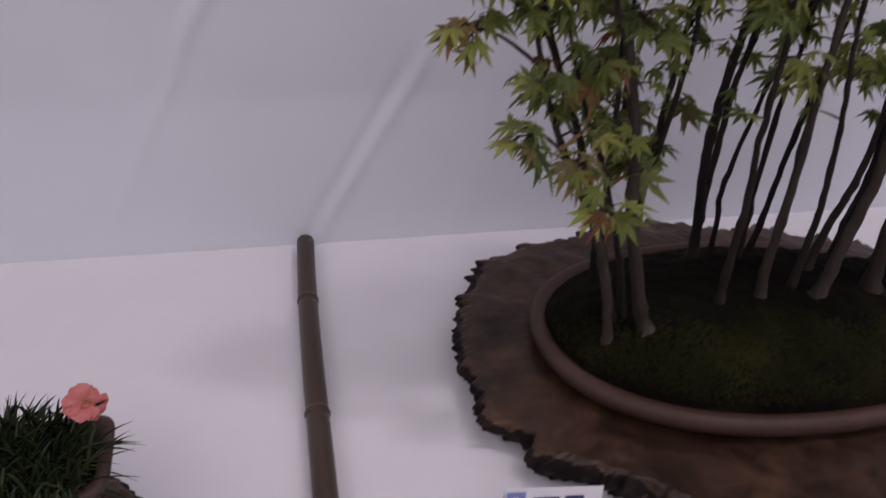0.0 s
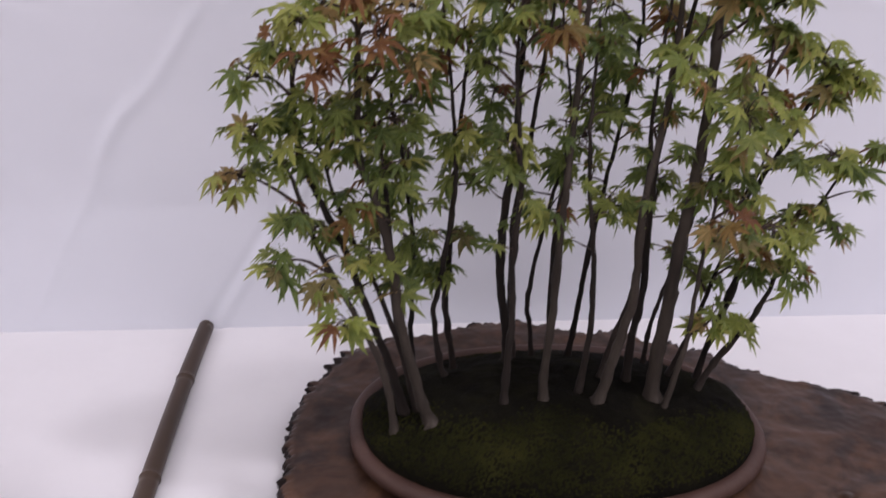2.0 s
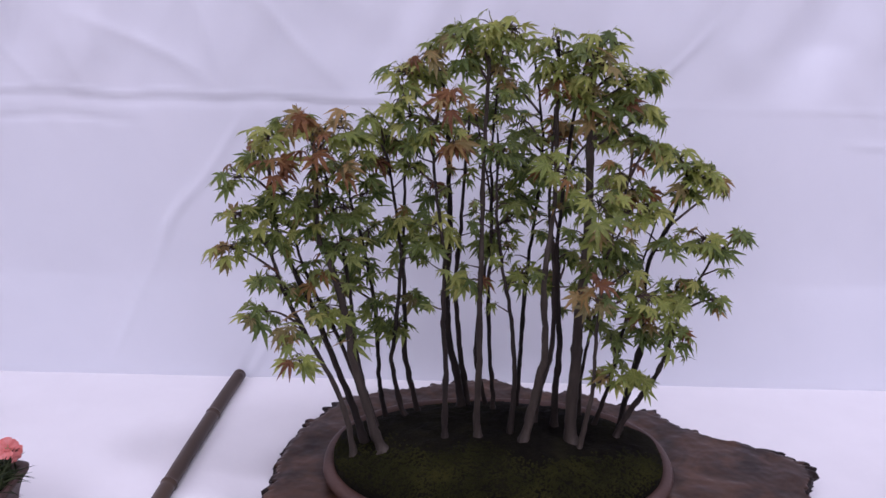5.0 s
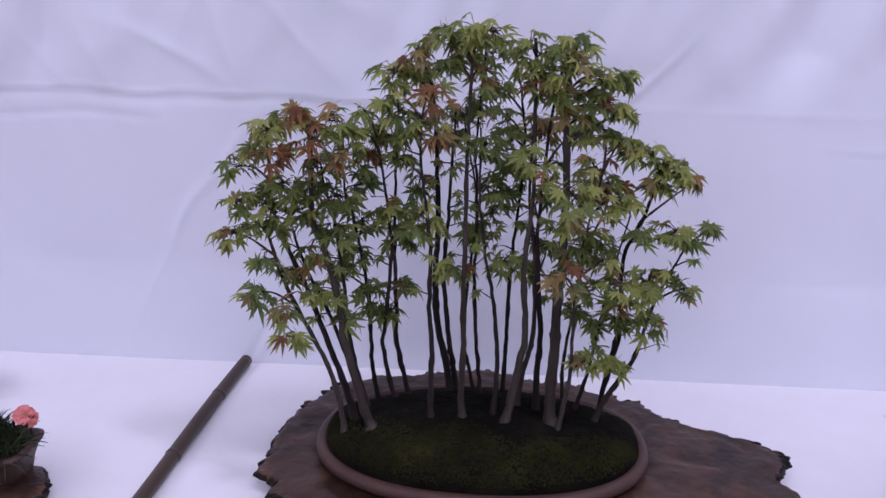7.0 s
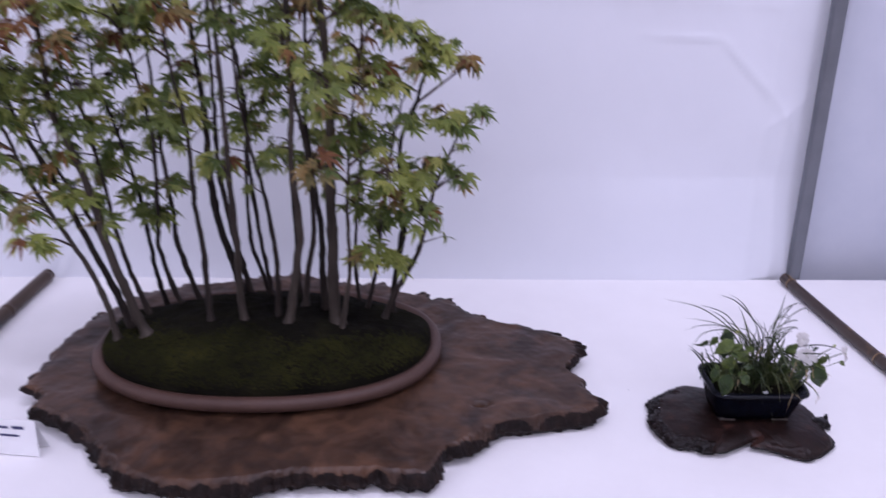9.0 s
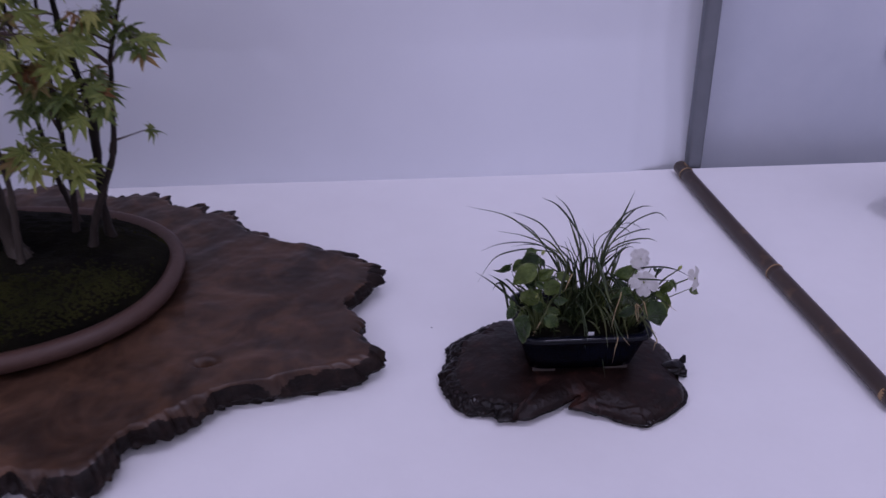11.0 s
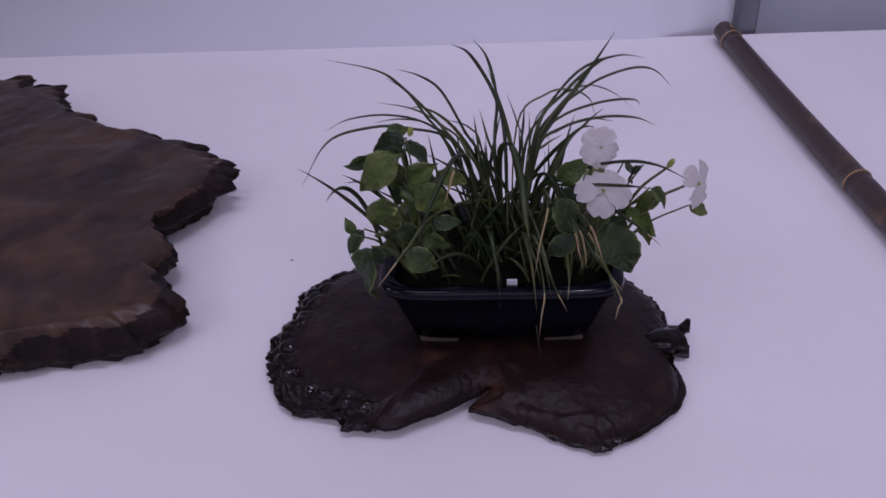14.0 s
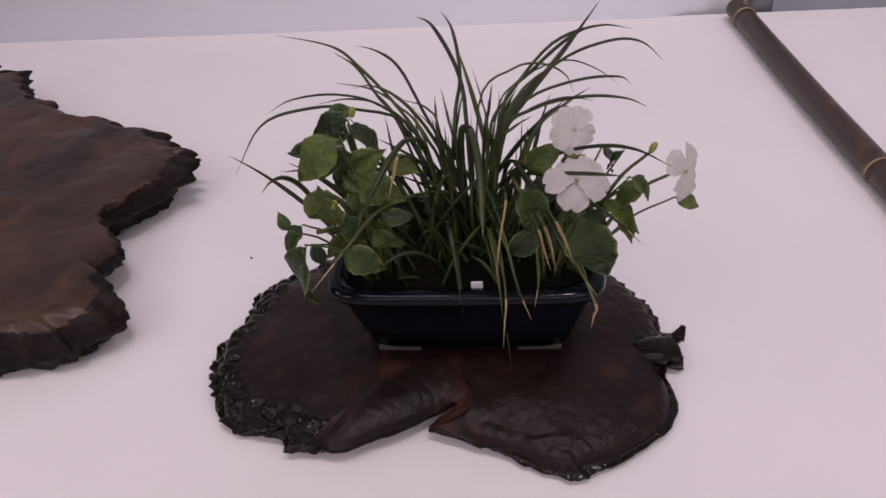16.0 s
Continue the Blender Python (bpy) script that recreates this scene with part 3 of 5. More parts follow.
# ---- bamboo rails on the cloth ----
def bamboo(x0, y0, x1, y1, r, nodes, material, label):
    d = Vector((x1 - x0, y1 - y0, 0))
    length = d.length
    ob = thing("bamboo_pole", x0, y0, r * 1.02, label, "bamboo pole", "bamboo poles dividing the display")
    ob.rotation_euler = (0, 0, math.atan2(d.y, d.x) - math.pi / 2)

    def rad(y):
        q = r * (1 + 0.015 * noise.noise((0, y * 9, x0)))
        for nd in nodes:
            e = (y - nd * length) / r
            q += r * 0.11 * math.exp(-(e / 0.22) ** 2) - r * 0.07 * math.exp(-((e - 0.55) / 0.25) ** 2)
        return q

    bm = bmesh.new()
    rows = 170
    tube(bm, [Vector((0.0025 * math.sin(i / rows * 5), length * i / rows, 0)) for i in range(rows + 1)], lambda t: rad(t * length), 24, cap=False)
    part("culm", bm, material, ob)
    for y, s in ((0.0, 1), (length, -1)):
        bm = bmesh.new()
        ys = [Vector((0, y - s * 0.0005, 0)), Vector((0, y + s * 0.02, 0))]
        tube(bm, ys, rad(y) * 0.995, 24, cap=False)
        tube(bm, ys, rad(y) * 0.68, 24, cap=False)
        bm.verts.ensure_lookup_table()
        for k in range(24):
            bm.faces.new((bm.verts[k], bm.verts[(k + 1) % 24], bm.verts[48 + (k + 1) % 24], bm.verts[48 + k]))
        bmesh.ops.translate(bm, verts=bm.verts, vec=(0.0025 * math.sin(y / length * 5), 0, 0))
        part("cut_end", bm, M_BAMBOO_CUT if material is M_BAMBOO_DARK else M_BAMBOO, ob, "sawn end of the culm")
    for nd in nodes:
        bm = bmesh.new()
        tube(bm, [Vector((0.0025 * math.sin(nd * 5), nd * length + e * r, 0)) for e in (-0.1, 0, 0.1)], lambda t: r * (1.118 if 0.2 < t < 0.8 else 1.09), 24)
        part("node_ring", bm, M_BAMBOO_CUT if material is M_BAMBOO_DARK else M_BAMBOO, ob)
    return ob


bamboo(0.310, 1.560, 0.298, 0.872, 0.0145, (0.265, 0.63), M_BAMBOO, "olive-brown bamboo pole lying on the white cloth")
bamboo(2.072, 1.567, 2.132, 0.907, 0.0122, (0.05, 0.56), M_BAMBOO_DARK, "dark smoked bamboo pole lying on the white cloth")


# ---- the maple forest in its oval tray ----
PX, PY, PZ, PA, PB, PN = 0.914, 1.165, 0.038, 0.322, 0.214, 2.25
tray = thing("bonsai_tray", PX, PY, PZ, "shallow oval brown clay bonsai tray filled with mossy soil", "bonsai pot")
bm = bmesh.new()
turned(bm, PA, PB, PN, [(-0.07, 0), (-0.062, 0.001), (-0.052, 0.005), (-0.036, 0.010), (-0.022, 0.014), (-0.016, 0.018)], 128)
part("body", bm, M_CLAY, tray)
bm = bmesh.new()
turned(bm, PA, PB, PN, [(-0.0135 + 0.0135 * math.cos(a), 0.0248 + 0.0132 * math.sin(a)) for a in [math.pi * (-0.62 + 1.52 * i / 12) for i in range(13)]] + [(-0.028, 0.012)], 128, close=False)
part("rim", bm, M_CLAY, tray)


def mound(x, y):
    """The soil's height above the tray's foot."""
    r = (abs(x / (PA - 0.02)) ** PN + abs(y / (PB - 0.02)) ** PN) ** (1 / PN)
    e = max(0.0, 1 - r ** 2)
    back = max(0.0, min(1.0, (y - 0.03) / 0.08))
    h = 0.031 + 0.067 * e ** (0.33 + 0.67 * back * back * (3 - 2 * back))
    return h + min(1, e * 4) * (0.005 * noise.noise((x * 22, y * 22, 4.0)) + 0.003 * noise.noise((x * 60, y * 60, 7.0))) + 0.001 * noise.noise((x * 150, y * 150, 9.0))


def soil_point(u, v):
    a = 2 * math.pi * u
    x, y = oval(PA - 0.02, PB - 0.02, PN, a)
    v = 1 - (1 - v) ** 1.5
    x, y = x * v, y * v
    return x, y, mound(x, y)


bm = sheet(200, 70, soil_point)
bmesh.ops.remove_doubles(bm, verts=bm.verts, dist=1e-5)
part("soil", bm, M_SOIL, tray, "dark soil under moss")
rng = random.Random(5)
bm = bmesh.new()
for i in range(26000):
    a, q = rng.uniform(0, 2 * math.pi), math.sqrt(rng.random())
    x, y = oval(PA - 0.0215, PB - 0.0215, PN, a)
    x, y = x * q, y * q
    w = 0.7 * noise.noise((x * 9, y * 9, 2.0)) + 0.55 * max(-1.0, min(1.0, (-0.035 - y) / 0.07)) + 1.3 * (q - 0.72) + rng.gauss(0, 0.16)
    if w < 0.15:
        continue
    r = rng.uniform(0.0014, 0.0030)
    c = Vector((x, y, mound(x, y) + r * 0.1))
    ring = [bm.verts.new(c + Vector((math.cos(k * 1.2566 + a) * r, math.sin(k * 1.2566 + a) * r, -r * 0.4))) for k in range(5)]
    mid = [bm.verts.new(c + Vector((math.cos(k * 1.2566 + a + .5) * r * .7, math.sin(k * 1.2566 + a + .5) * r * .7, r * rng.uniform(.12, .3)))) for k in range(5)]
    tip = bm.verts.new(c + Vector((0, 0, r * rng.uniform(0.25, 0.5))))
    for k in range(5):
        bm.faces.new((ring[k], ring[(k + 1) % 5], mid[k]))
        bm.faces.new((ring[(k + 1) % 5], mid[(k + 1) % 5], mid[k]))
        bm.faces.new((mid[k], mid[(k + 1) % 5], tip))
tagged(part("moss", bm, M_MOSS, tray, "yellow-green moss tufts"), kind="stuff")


def maple_leaf(name, material, curl, cup, slim, seed):
    """A palmate leaf of seven pointed lobes, one unit long, in the xy plane, its stalk at the origin. Each lobe is folded
    along its rib and droops to its tip."""
    r = random.Random(seed)
    bm = bmesh.new()
    lobes = [(-126, 0.36), (-80, 0.66), (-39, 0.92), (0, 1.0), (39, 0.9), (80, 0.68), (126, 0.36)]

    def at(a, d, dz=0.0):
        x, y = math.sin(a) * d, math.cos(a) * d
        return bm.verts.new((x, y + 0.02, -curl * d * d + cup * abs(x) * 0.5 + dz))

    c = at(0, 0)
    first = gap = at(math.pi, 0.06)
    for i, (deg, ln) in enumerate(lobes):
        a = math.radians(deg + r.uniform(-7, 7))
        ln *= r.uniform(0.86, 1.1)
        w = slim * (0.6 + 0.4 * ln)
        sh = 0.5 * ln
        side = math.atan2(w, sh)
        rib = at(a, sh, -0.035)
        left, right = at(a - side, math.hypot(w, sh), 0.02), at(a + side, math.hypot(w, sh), 0.02)
        tip = at(a + r.uniform(-.08, .08), ln, -curl * 0.5 * ln)
        after = first if i == 6 else at(math.radians((deg + lobes[i + 1][0]) / 2), 0.25)
        for f in ((c, gap, left), (c, left, rib), (c, rib, right), (c, right, after), (left, tip, rib), (rib, tip, right)):
            bm.faces.new(f)
        gap = after
    # the stalk
    s = [bm.verts.new(v) for v in ((-0.014, 0, 0.0), (0.014, 0, 0.0), (0.011, -0.5, 0.13), (-0.011, -0.5, 0.13))]
    bm.faces.new(s)
    return mesh_of(name, bm, material, False)


def leaf_kinds(material, seed, shapes):
    return [maple_leaf("leaf", material, c, u, s, seed + i) for i, (c, u, s) in enumerate(shapes)]


SHAPES = ((.15, .1, .13), (.3, .1, .135), (.1, .3, .125), (.4, .0, .135), (.25, .25, .12), (.2, -.2, .135))
GREEN = leaf_kinds(M_LEAF, 0, SHAPES)
LIGHT = leaf_kinds(M_LEAF_LIGHT, 10, SHAPES)
OLIVE = leaf_kinds(M_LEAF_OLIVE, 20, ((.2, .2, .13), (.4, .1, .125), (.15, .3, .13)))
RED = leaf_kinds(M_LEAF_RED, 30, ((.35, .3, .12), (.55, .2, .11), (.25, .4, .125)))
# shares of light, green, olive and rusty leaves in a pad
TONES = {"light": (.72, .93, .98), "green": (.16, .90, .97), "deep": (.03, .97, .99), "olive": (.34, .52, .88), "rust": (.06, .16, .45)}


def leaf_of(tone, r):
    u, (a, b, c) = r.random(), TONES[tone]
    return r.choice(LIGHT if u < a else GREEN if u < b else OLIVE if u < c else RED)


def leaf_pose(p, out, size, r, droop):
    """A leaf at p that points along out and hangs by droop (0 level, 1 steep)."""
    d = (out + Vector((r.gauss(0, .35), r.gauss(0, .35), -droop))).normalized()
    n = Vector((r.gauss(0, .4), r.gauss(-.33, .42), 0.85)) + out * 0.3
    n = (n - d * n.dot(d)).normalized()
    m = Matrix((d.cross(n), d, n)).transposed().to_4x4()
    return Matrix.Translation(p) @ m @ Matrix.Diagonal((size, size, size, 1))


TRUNKS = []


def maple(r0, seed, *stops, pale=False, label="", twigs=7):
    """One maple: its trunk runs from the soil through the stops, in the room's own places."""
    r = random.Random(seed)
    x, y = stops[0][:2]
    z = PZ + mound(x - PX, y - PY) - 0.006
    foot = Vector((x, y, z))
    tree = thing("maple_tree", x, y, z, label or "slender young maple with a thin dark trunk and green star-shaped leaves", "maple tree", "maples of the forest planting")
    path = smooth_path([Vector((0, 0, 0))] + [Vector(s) - foot for s in stops[1:]], 60)
    for i, p in enumerate(path):
        s = min(1, i / 8)
        p += s * Vector((0.0022 * noise.noise((p.z * 42, seed, 0)), 0.0022 * noise.noise((p.z * 35, seed, 5)), 0))
    knots = [(r.uniform(0.12, 0.95), r.uniform(0.12, 0.3)) for i in range(7)]

    def rad(u):
        q = r0 * (1.0 - 0.68 * u ** 1.05) + r0 * 0.6 * math.exp(-u * 30)
        q *= 1 + sum(h * math.exp(-((u - k) / 0.013) ** 2) for k, h in knots)
        return q * (1 + 0.08 * noise.noise((u * 38, seed, 2)))

    bm = bmesh.new()
    tube(bm, path, rad, 10, lump=0.18, seed=seed)
    # surface roots
    for i in range(4):
        a = r.uniform(0, 6.28)
        d = Vector((math.cos(a), math.sin(a), 0))
        ln = r.uniform(1.6, 3.0)
        tube(bm, [d * r0 * 0.4 + Vector((0, 0, r0 * 1.3)), d * r0 * 1.1 + Vector((0, 0, r0 * 0.55)), d * r0 * ln + Vector((0, 0, -0.003))], lambda u: r0 * (0.55 - 0.4 * u), 6)
    part("trunk", bm, M_BARK_PALE if pale else M_BARK, tree)
    TRUNKS.append((tree, path))
    h = path[-1].z
    for i in range(twigs):
        f = 0.42 + 0.56 * (i + r.uniform(0.1, 0.9)) / twigs
        p = min(path, key=lambda q: abs(q.z - h * f)).copy()
        a = i * 2.4 + r.uniform(-0.5, 0.5) + seed
        side = Vector((math.cos(a), math.sin(a), 0))
        ln = r.uniform(0.02, 0.05)
        end = p + side * ln + Vector((0, 0, ln * r.uniform(0.15, 0.7)))
        bend = p.lerp(end, 0.5) + Vector((r.gauss(0, .004), r.gauss(0, .004), r.uniform(-.002, .006)))
        bm = bmesh.new()
        tube(bm, smooth_path([p, bend, end], 7), lambda u: 0.0013 * (1.25 - u * 0.8), 5)
        part("twig", bm, M_TWIG, tree)
        for s in range(r.choice((2, 2, 3))):
            way = (side + Vector((r.gauss(0, .8), r.gauss(0, .8), 0))).normalized()
            put("leaf", leaf_of("green", r), tree, leaf_pose(end + way * 0.006, way, r.uniform(0.016, 0.025), r, r.uniform(0.1, 0.8)))
    return tree


def pad(x, y, z, size, tone):
    """A side branch of the nearest maple that carries a drooping pad of leaves at a place of the room."""
    r = random.Random(int(x * 1000) * 7 + int(z * 1000))
    place = Vector((x, y, z))

    def reach(tree, q):
        e = place - tree.location - q
        return math.hypot(e.x, e.y) + abs(e.z - 0.45 * math.hypot(e.x, e.y) - 0.01)

    tree, path, p = min(((t, w, q) for t, w in TRUNKS for q in w[16:]), key=lambda k: reach(k[0], k[2]))
    end, p = place - tree.location, p.copy()
    flat = Vector((end.x - p.x, end.y - p.y, 0))
    side = flat.normalized() if flat.length > 0.01 else Vector((0, -1, 0))
    across = side.cross(Vector((0, 0, 1)))
    bend = p.lerp(end, 0.5) + Vector((r.gauss(0, .006), r.gauss(0, .006), 0.010))
    bm = bmesh.new()
    tp = smooth_path([p, bend, end], 12)
    tube(bm, tp, lambda u: 0.0022 * (1.15 - u * 0.75), 6)
    n = max(2, round(3 + 300 * size))
    for i in range(n):
        a = i * 2.4 + r.uniform(-0.5, 0.5)
        d = side * math.cos(a) + across * math.sin(a)
        e = size * 0.72 * math.sqrt((i + 0.5) / n)
        layer = r.uniform(-0.6, 0.5) * size
        q = end + d * e + Vector((0, 0, layer + 0.006 - 0.35 * e + r.gauss(0, .004)))
        stalk_end = q - d * 0.006
        tube(bm, [tp[8 if i % 2 else 10], end.lerp(stalk_end, 0.55) + Vector((0, 0, 0.003)), stalk_end], lambda u: 0.0009 * (1.1 - u * 0.5), 4)
        put("leaf", leaf_of(tone, r), tree, leaf_pose(q, d, r.uniform(0.021, 0.036), r, r.uniform(0.0, 0.75)))
    part("branch", bm, M_TWIG, tree)


maple(0.0055, 1, (0.658, 1.098, 0.105), (0.651, 1.100, 0.161), (0.636, 1.101, 0.225), (0.608, 1.103, 0.289), (0.562, 1.106, 0.384), (0.543, 1.107, 0.438), (0.525, 1.109, 0.495), (0.475, 1.100, 0.540), pale=True, label="leaning maple with a thin grey trunk at the planting's edge")
maple(0.0068, 2, (0.674, 1.130, 0.125), (0.653, 1.129, 0.194), (0.634, 1.129, 0.249), (0.607, 1.128, 0.333), (0.591, 1.127, 0.383), (0.541, 1.126, 0.507), (0.535, 1.125, 0.606), (0.535, 1.110, 0.655))
maple(0.0088, 3, (0.711, 1.103, 0.118), (0.696, 1.104, 0.153), (0.664, 1.106, 0.282), (0.653, 1.107, 0.366), (0.628, 1.109, 0.473), (0.611, 1.110, 0.514), (0.611, 1.112, 0.660), (0.612, 1.070, 0.700), pale=True, label="stouter grey-barked maple with rusty orange leaves at its top")
maple(0.0046, 4, (0.692, 1.133, 0.117), (0.675, 1.132, 0.194), (0.661, 1.131, 0.241), (0.628, 1.130, 0.337), (0.608, 1.129, 0.378), (0.578, 1.127, 0.460), (0.565, 1.126, 0.518), (0.548, 1.120, 0.580))
maple(0.005, 5, (0.689, 1.180, 0.111), (0.676, 1.176, 0.171), (0.665, 1.172, 0.222), (0.654, 1.165, 0.320), (0.652, 1.161, 0.385), (0.639, 1.154, 0.503), (0.626, 1.150, 0.562), (0.620, 1.140, 0.620))
maple(0.0048, 6, (0.699, 1.250, 0.093), (0.690, 1.242, 0.158), (0.688, 1.234, 0.226), (0.688, 1.218, 0.331), (0.683, 1.209, 0.386), (0.667, 1.193, 0.498), (0.654, 1.185, 0.554), (0.650, 1.200, 0.660))
maple(0.005, 7, (0.742, 1.210, 0.119), (0.731, 1.205, 0.153), (0.718, 1.195, 0.245), (0.724, 1.190, 0.296), (0.739, 1.180, 0.438), (0.736, 1.175, 0.506), (0.725, 1.165, 0.608), (0.715, 1.170, 0.660))
maple(0.0055, 8, (0.761, 1.255, 0.096), (0.754, 1.247, 0.146), (0.739, 1.232, 0.241), (0.741, 1.225, 0.294), (0.741, 1.210, 0.418), (0.742, 1.202, 0.476), (0.748, 1.188, 0.604), (0.752, 1.190, 0.665))
maple(0.0056, 9, (0.819, 1.125, 0.130), (0.818, 1.125, 0.176), (0.820, 1.124, 0.282), (0.815, 1.124, 0.350), (0.817, 1.123, 0.449), (0.814, 1.123, 0.502), (0.800, 1.122, 0.619), (0.800, 1.120, 0.700))
maple(0.0078, 10, (0.846, 1.250, 0.111), (0.840, 1.244, 0.179), (0.820, 1.230, 0.289), (0.818, 1.218, 0.407), (0.823, 1.211, 0.477), (0.821, 1.198, 0.599), (0.817, 1.185, 0.713), (0.800, 1.170, 0.790))
maple(0.0064, 11, (0.857, 1.270, 0.101), (0.853, 1.261, 0.165), (0.845, 1.251, 0.220), (0.836, 1.232, 0.332), (0.833, 1.223, 0.394), (0.842, 1.204, 0.502), (0.847, 1.195, 0.590), (0.855, 1.180, 0.700))
maple(0.0066, 12, (0.878, 1.128, 0.132), (0.875, 1.128, 0.178), (0.878, 1.127, 0.284), (0.876, 1.126, 0.418), (0.878, 1.126, 0.472), (0.878, 1.125, 0.606), (0.883, 1.124, 0.769), (0.885, 1.130, 0.830), pale=True)
maple(0.0044, 13, (0.894, 1.280, 0.105), (0.885, 1.267, 0.163), (0.872, 1.253, 0.239), (0.881, 1.227, 0.383), (0.891, 1.213, 0.457), (0.895, 1.200, 0.537), (0.865, 1.200, 0.700))
maple(0.0046, 14, (0.908, 1.235, 0.129), (0.905, 1.228, 0.177), (0.898, 1.221, 0.255), (0.892, 1.206, 0.391), (0.895, 1.199, 0.450), (0.893, 1.185, 0.583), (0.892, 1.178, 0.646), (0.905, 1.180, 0.830))
maple(0.005, 15, (0.936, 1.146, 0.133), (0.941, 1.144, 0.221), (0.939, 1.143, 0.280), (0.928, 1.140, 0.383), (0.918, 1.138, 0.427), (0.907, 1.135, 0.502), (0.901, 1.133, 0.564), (0.900, 1.140, 0.680))
maple(0.005, 16, (0.954, 1.275, 0.104), (0.956, 1.265, 0.175), (0.958, 1.256, 0.267), (0.960, 1.236, 0.383), (0.963, 1.227, 0.433), (0.977, 1.207, 0.623), (0.970, 1.198, 0.715), (0.955, 1.190, 0.800))
maple(0.0082, 17, (0.959, 1.122, 0.132), (0.968, 1.122, 0.175), (0.984, 1.122, 0.269), (0.990, 1.122, 0.310), (0.983, 1.121, 0.414), (0.984, 1.121, 0.467), (0.993, 1.121, 0.590), (0.985, 1.110, 0.830), pale=True, label="stout grey-barked maple leaning in the middle of the planting")
maple(0.0058, 18, (0.980, 1.180, 0.156), (0.989, 1.176, 0.202), (1.000, 1.171, 0.253), (1.007, 1.167, 0.308), (1.003, 1.159, 0.434), (0.995, 1.154, 0.500), (0.987, 1.150, 0.573), (0.990, 1.150, 0.720))
maple(0.0064, 19, (1.019, 1.175, 0.161), (1.017, 1.172, 0.206), (1.020, 1.166, 0.297), (1.015, 1.163, 0.344), (1.007, 1.157, 0.446), (1.005, 1.154, 0.500), (1.019, 1.148, 0.703), (1.045, 1.160, 0.830))
maple(0.0115, 20, (1.046, 1.128, 0.128), (1.041, 1.128, 0.176), (1.044, 1.127, 0.282), (1.044, 1.126, 0.360), (1.049, 1.125, 0.489), (1.047, 1.125, 0.611), (1.040, 1.124, 0.740), (1.050, 1.110, 0.830), pale=True, label="thickest maple of the planting with a pale grey trunk")
maple(0.0045, 21, (1.056, 1.108, 0.126), (1.064, 1.109, 0.173), (1.071, 1.110, 0.217), (1.074, 1.111, 0.257), (1.073, 1.112, 0.346), (1.076, 1.113, 0.400), (1.083, 1.114, 0.494), (1.105, 1.100, 0.620), pale=True)
maple(0.0038, 22, (1.076, 1.250, 0.125), (1.071, 1.237, 0.182), (1.074, 1.224, 0.245), (1.079, 1.211, 0.304), (1.086, 1.198, 0.368), (1.100, 1.185, 0.462), (1.130, 1.170, 0.560))
maple(0.0042, 23, (1.094, 1.195, 0.143), (1.108, 1.189, 0.178), (1.116, 1.182, 0.224), (1.129, 1.170, 0.324), (1.135, 1.164, 0.372), (1.141, 1.158, 0.419), (1.165, 1.160, 0.530))
maple(0.0058, 24, (1.142, 1.192, 0.116), (1.145, 1.188, 0.162), (1.164, 1.180, 0.287), (1.165, 1.176, 0.335), (1.161, 1.168, 0.449), (1.185, 1.164, 0.515), (1.206, 1.156, 0.589), (1.200, 1.130, 0.620))
maple(0.0054, 25, (1.128, 1.159, 0.119), (1.149, 1.157, 0.173), (1.185, 1.152, 0.243), (1.198, 1.150, 0.279), (1.215, 1.146, 0.361), (1.225, 1.144, 0.395), (1.262, 1.140, 0.483), label="leaning maple with a thin dark trunk at the planting's edge")

pad(0.464, 1.110, 0.493, 0.037, "olive")
pad(0.490, 1.100, 0.549, 0.029, "light")
pad(0.485, 1.100, 0.612, 0.035, "light")
pad(0.516, 1.110, 0.643, 0.025, "light")
pad(0.548, 1.086, 0.677, 0.040, "light")
pad(0.559, 1.060, 0.644, 0.026, "rust")
pad(0.570, 1.110, 0.693, 0.027, "light")
pad(0.640, 1.050, 0.673, 0.054, "rust")
pad(0.669, 1.060, 0.704, 0.036, "olive")
pad(0.608, 1.070, 0.704, 0.019, "rust")
pad(0.691, 1.080, 0.679, 0.034, "light")
pad(0.704, 1.110, 0.706, 0.016, "light")
pad(0.620, 1.120, 0.609, 0.049, "green")
pad(0.671, 1.120, 0.629, 0.039, "green")
pad(0.557, 1.120, 0.577, 0.044, "green")
pad(0.515, 1.120, 0.560, 0.029, "green")
pad(0.597, 1.120, 0.557, 0.044, "green")
pad(0.659, 1.120, 0.560, 0.039, "green")
pad(0.682, 1.210, 0.560, 0.037, "deep")
pad(0.540, 1.100, 0.519, 0.044, "light")
pad(0.595, 1.120, 0.516, 0.037, "green")
pad(0.646, 1.120, 0.497, 0.037, "green")
pad(0.674, 1.240, 0.486, 0.041, "deep")
pad(0.532, 1.070, 0.455, 0.023, "green")
pad(0.513, 1.063, 0.398, 0.034, "green")
pad(0.567, 1.050, 0.371, 0.024, "olive")
pad(0.589, 1.020, 0.331, 0.031, "light")
pad(0.554, 1.120, 0.415, 0.029, "green")
pad(0.611, 1.120, 0.442, 0.033, "green")
pad(0.624, 1.109, 0.386, 0.037, "light")
pad(0.635, 1.210, 0.390, 0.031, "deep")
pad(0.667, 1.210, 0.426, 0.031, "deep")
pad(0.664, 1.120, 0.339, 0.027, "green")
pad(0.690, 1.210, 0.357, 0.031, "deep")
pad(0.701, 1.210, 0.316, 0.025, "deep")
pad(0.757, 1.210, 0.364, 0.021, "deep")
pad(0.732, 1.210, 0.306, 0.019, "deep")
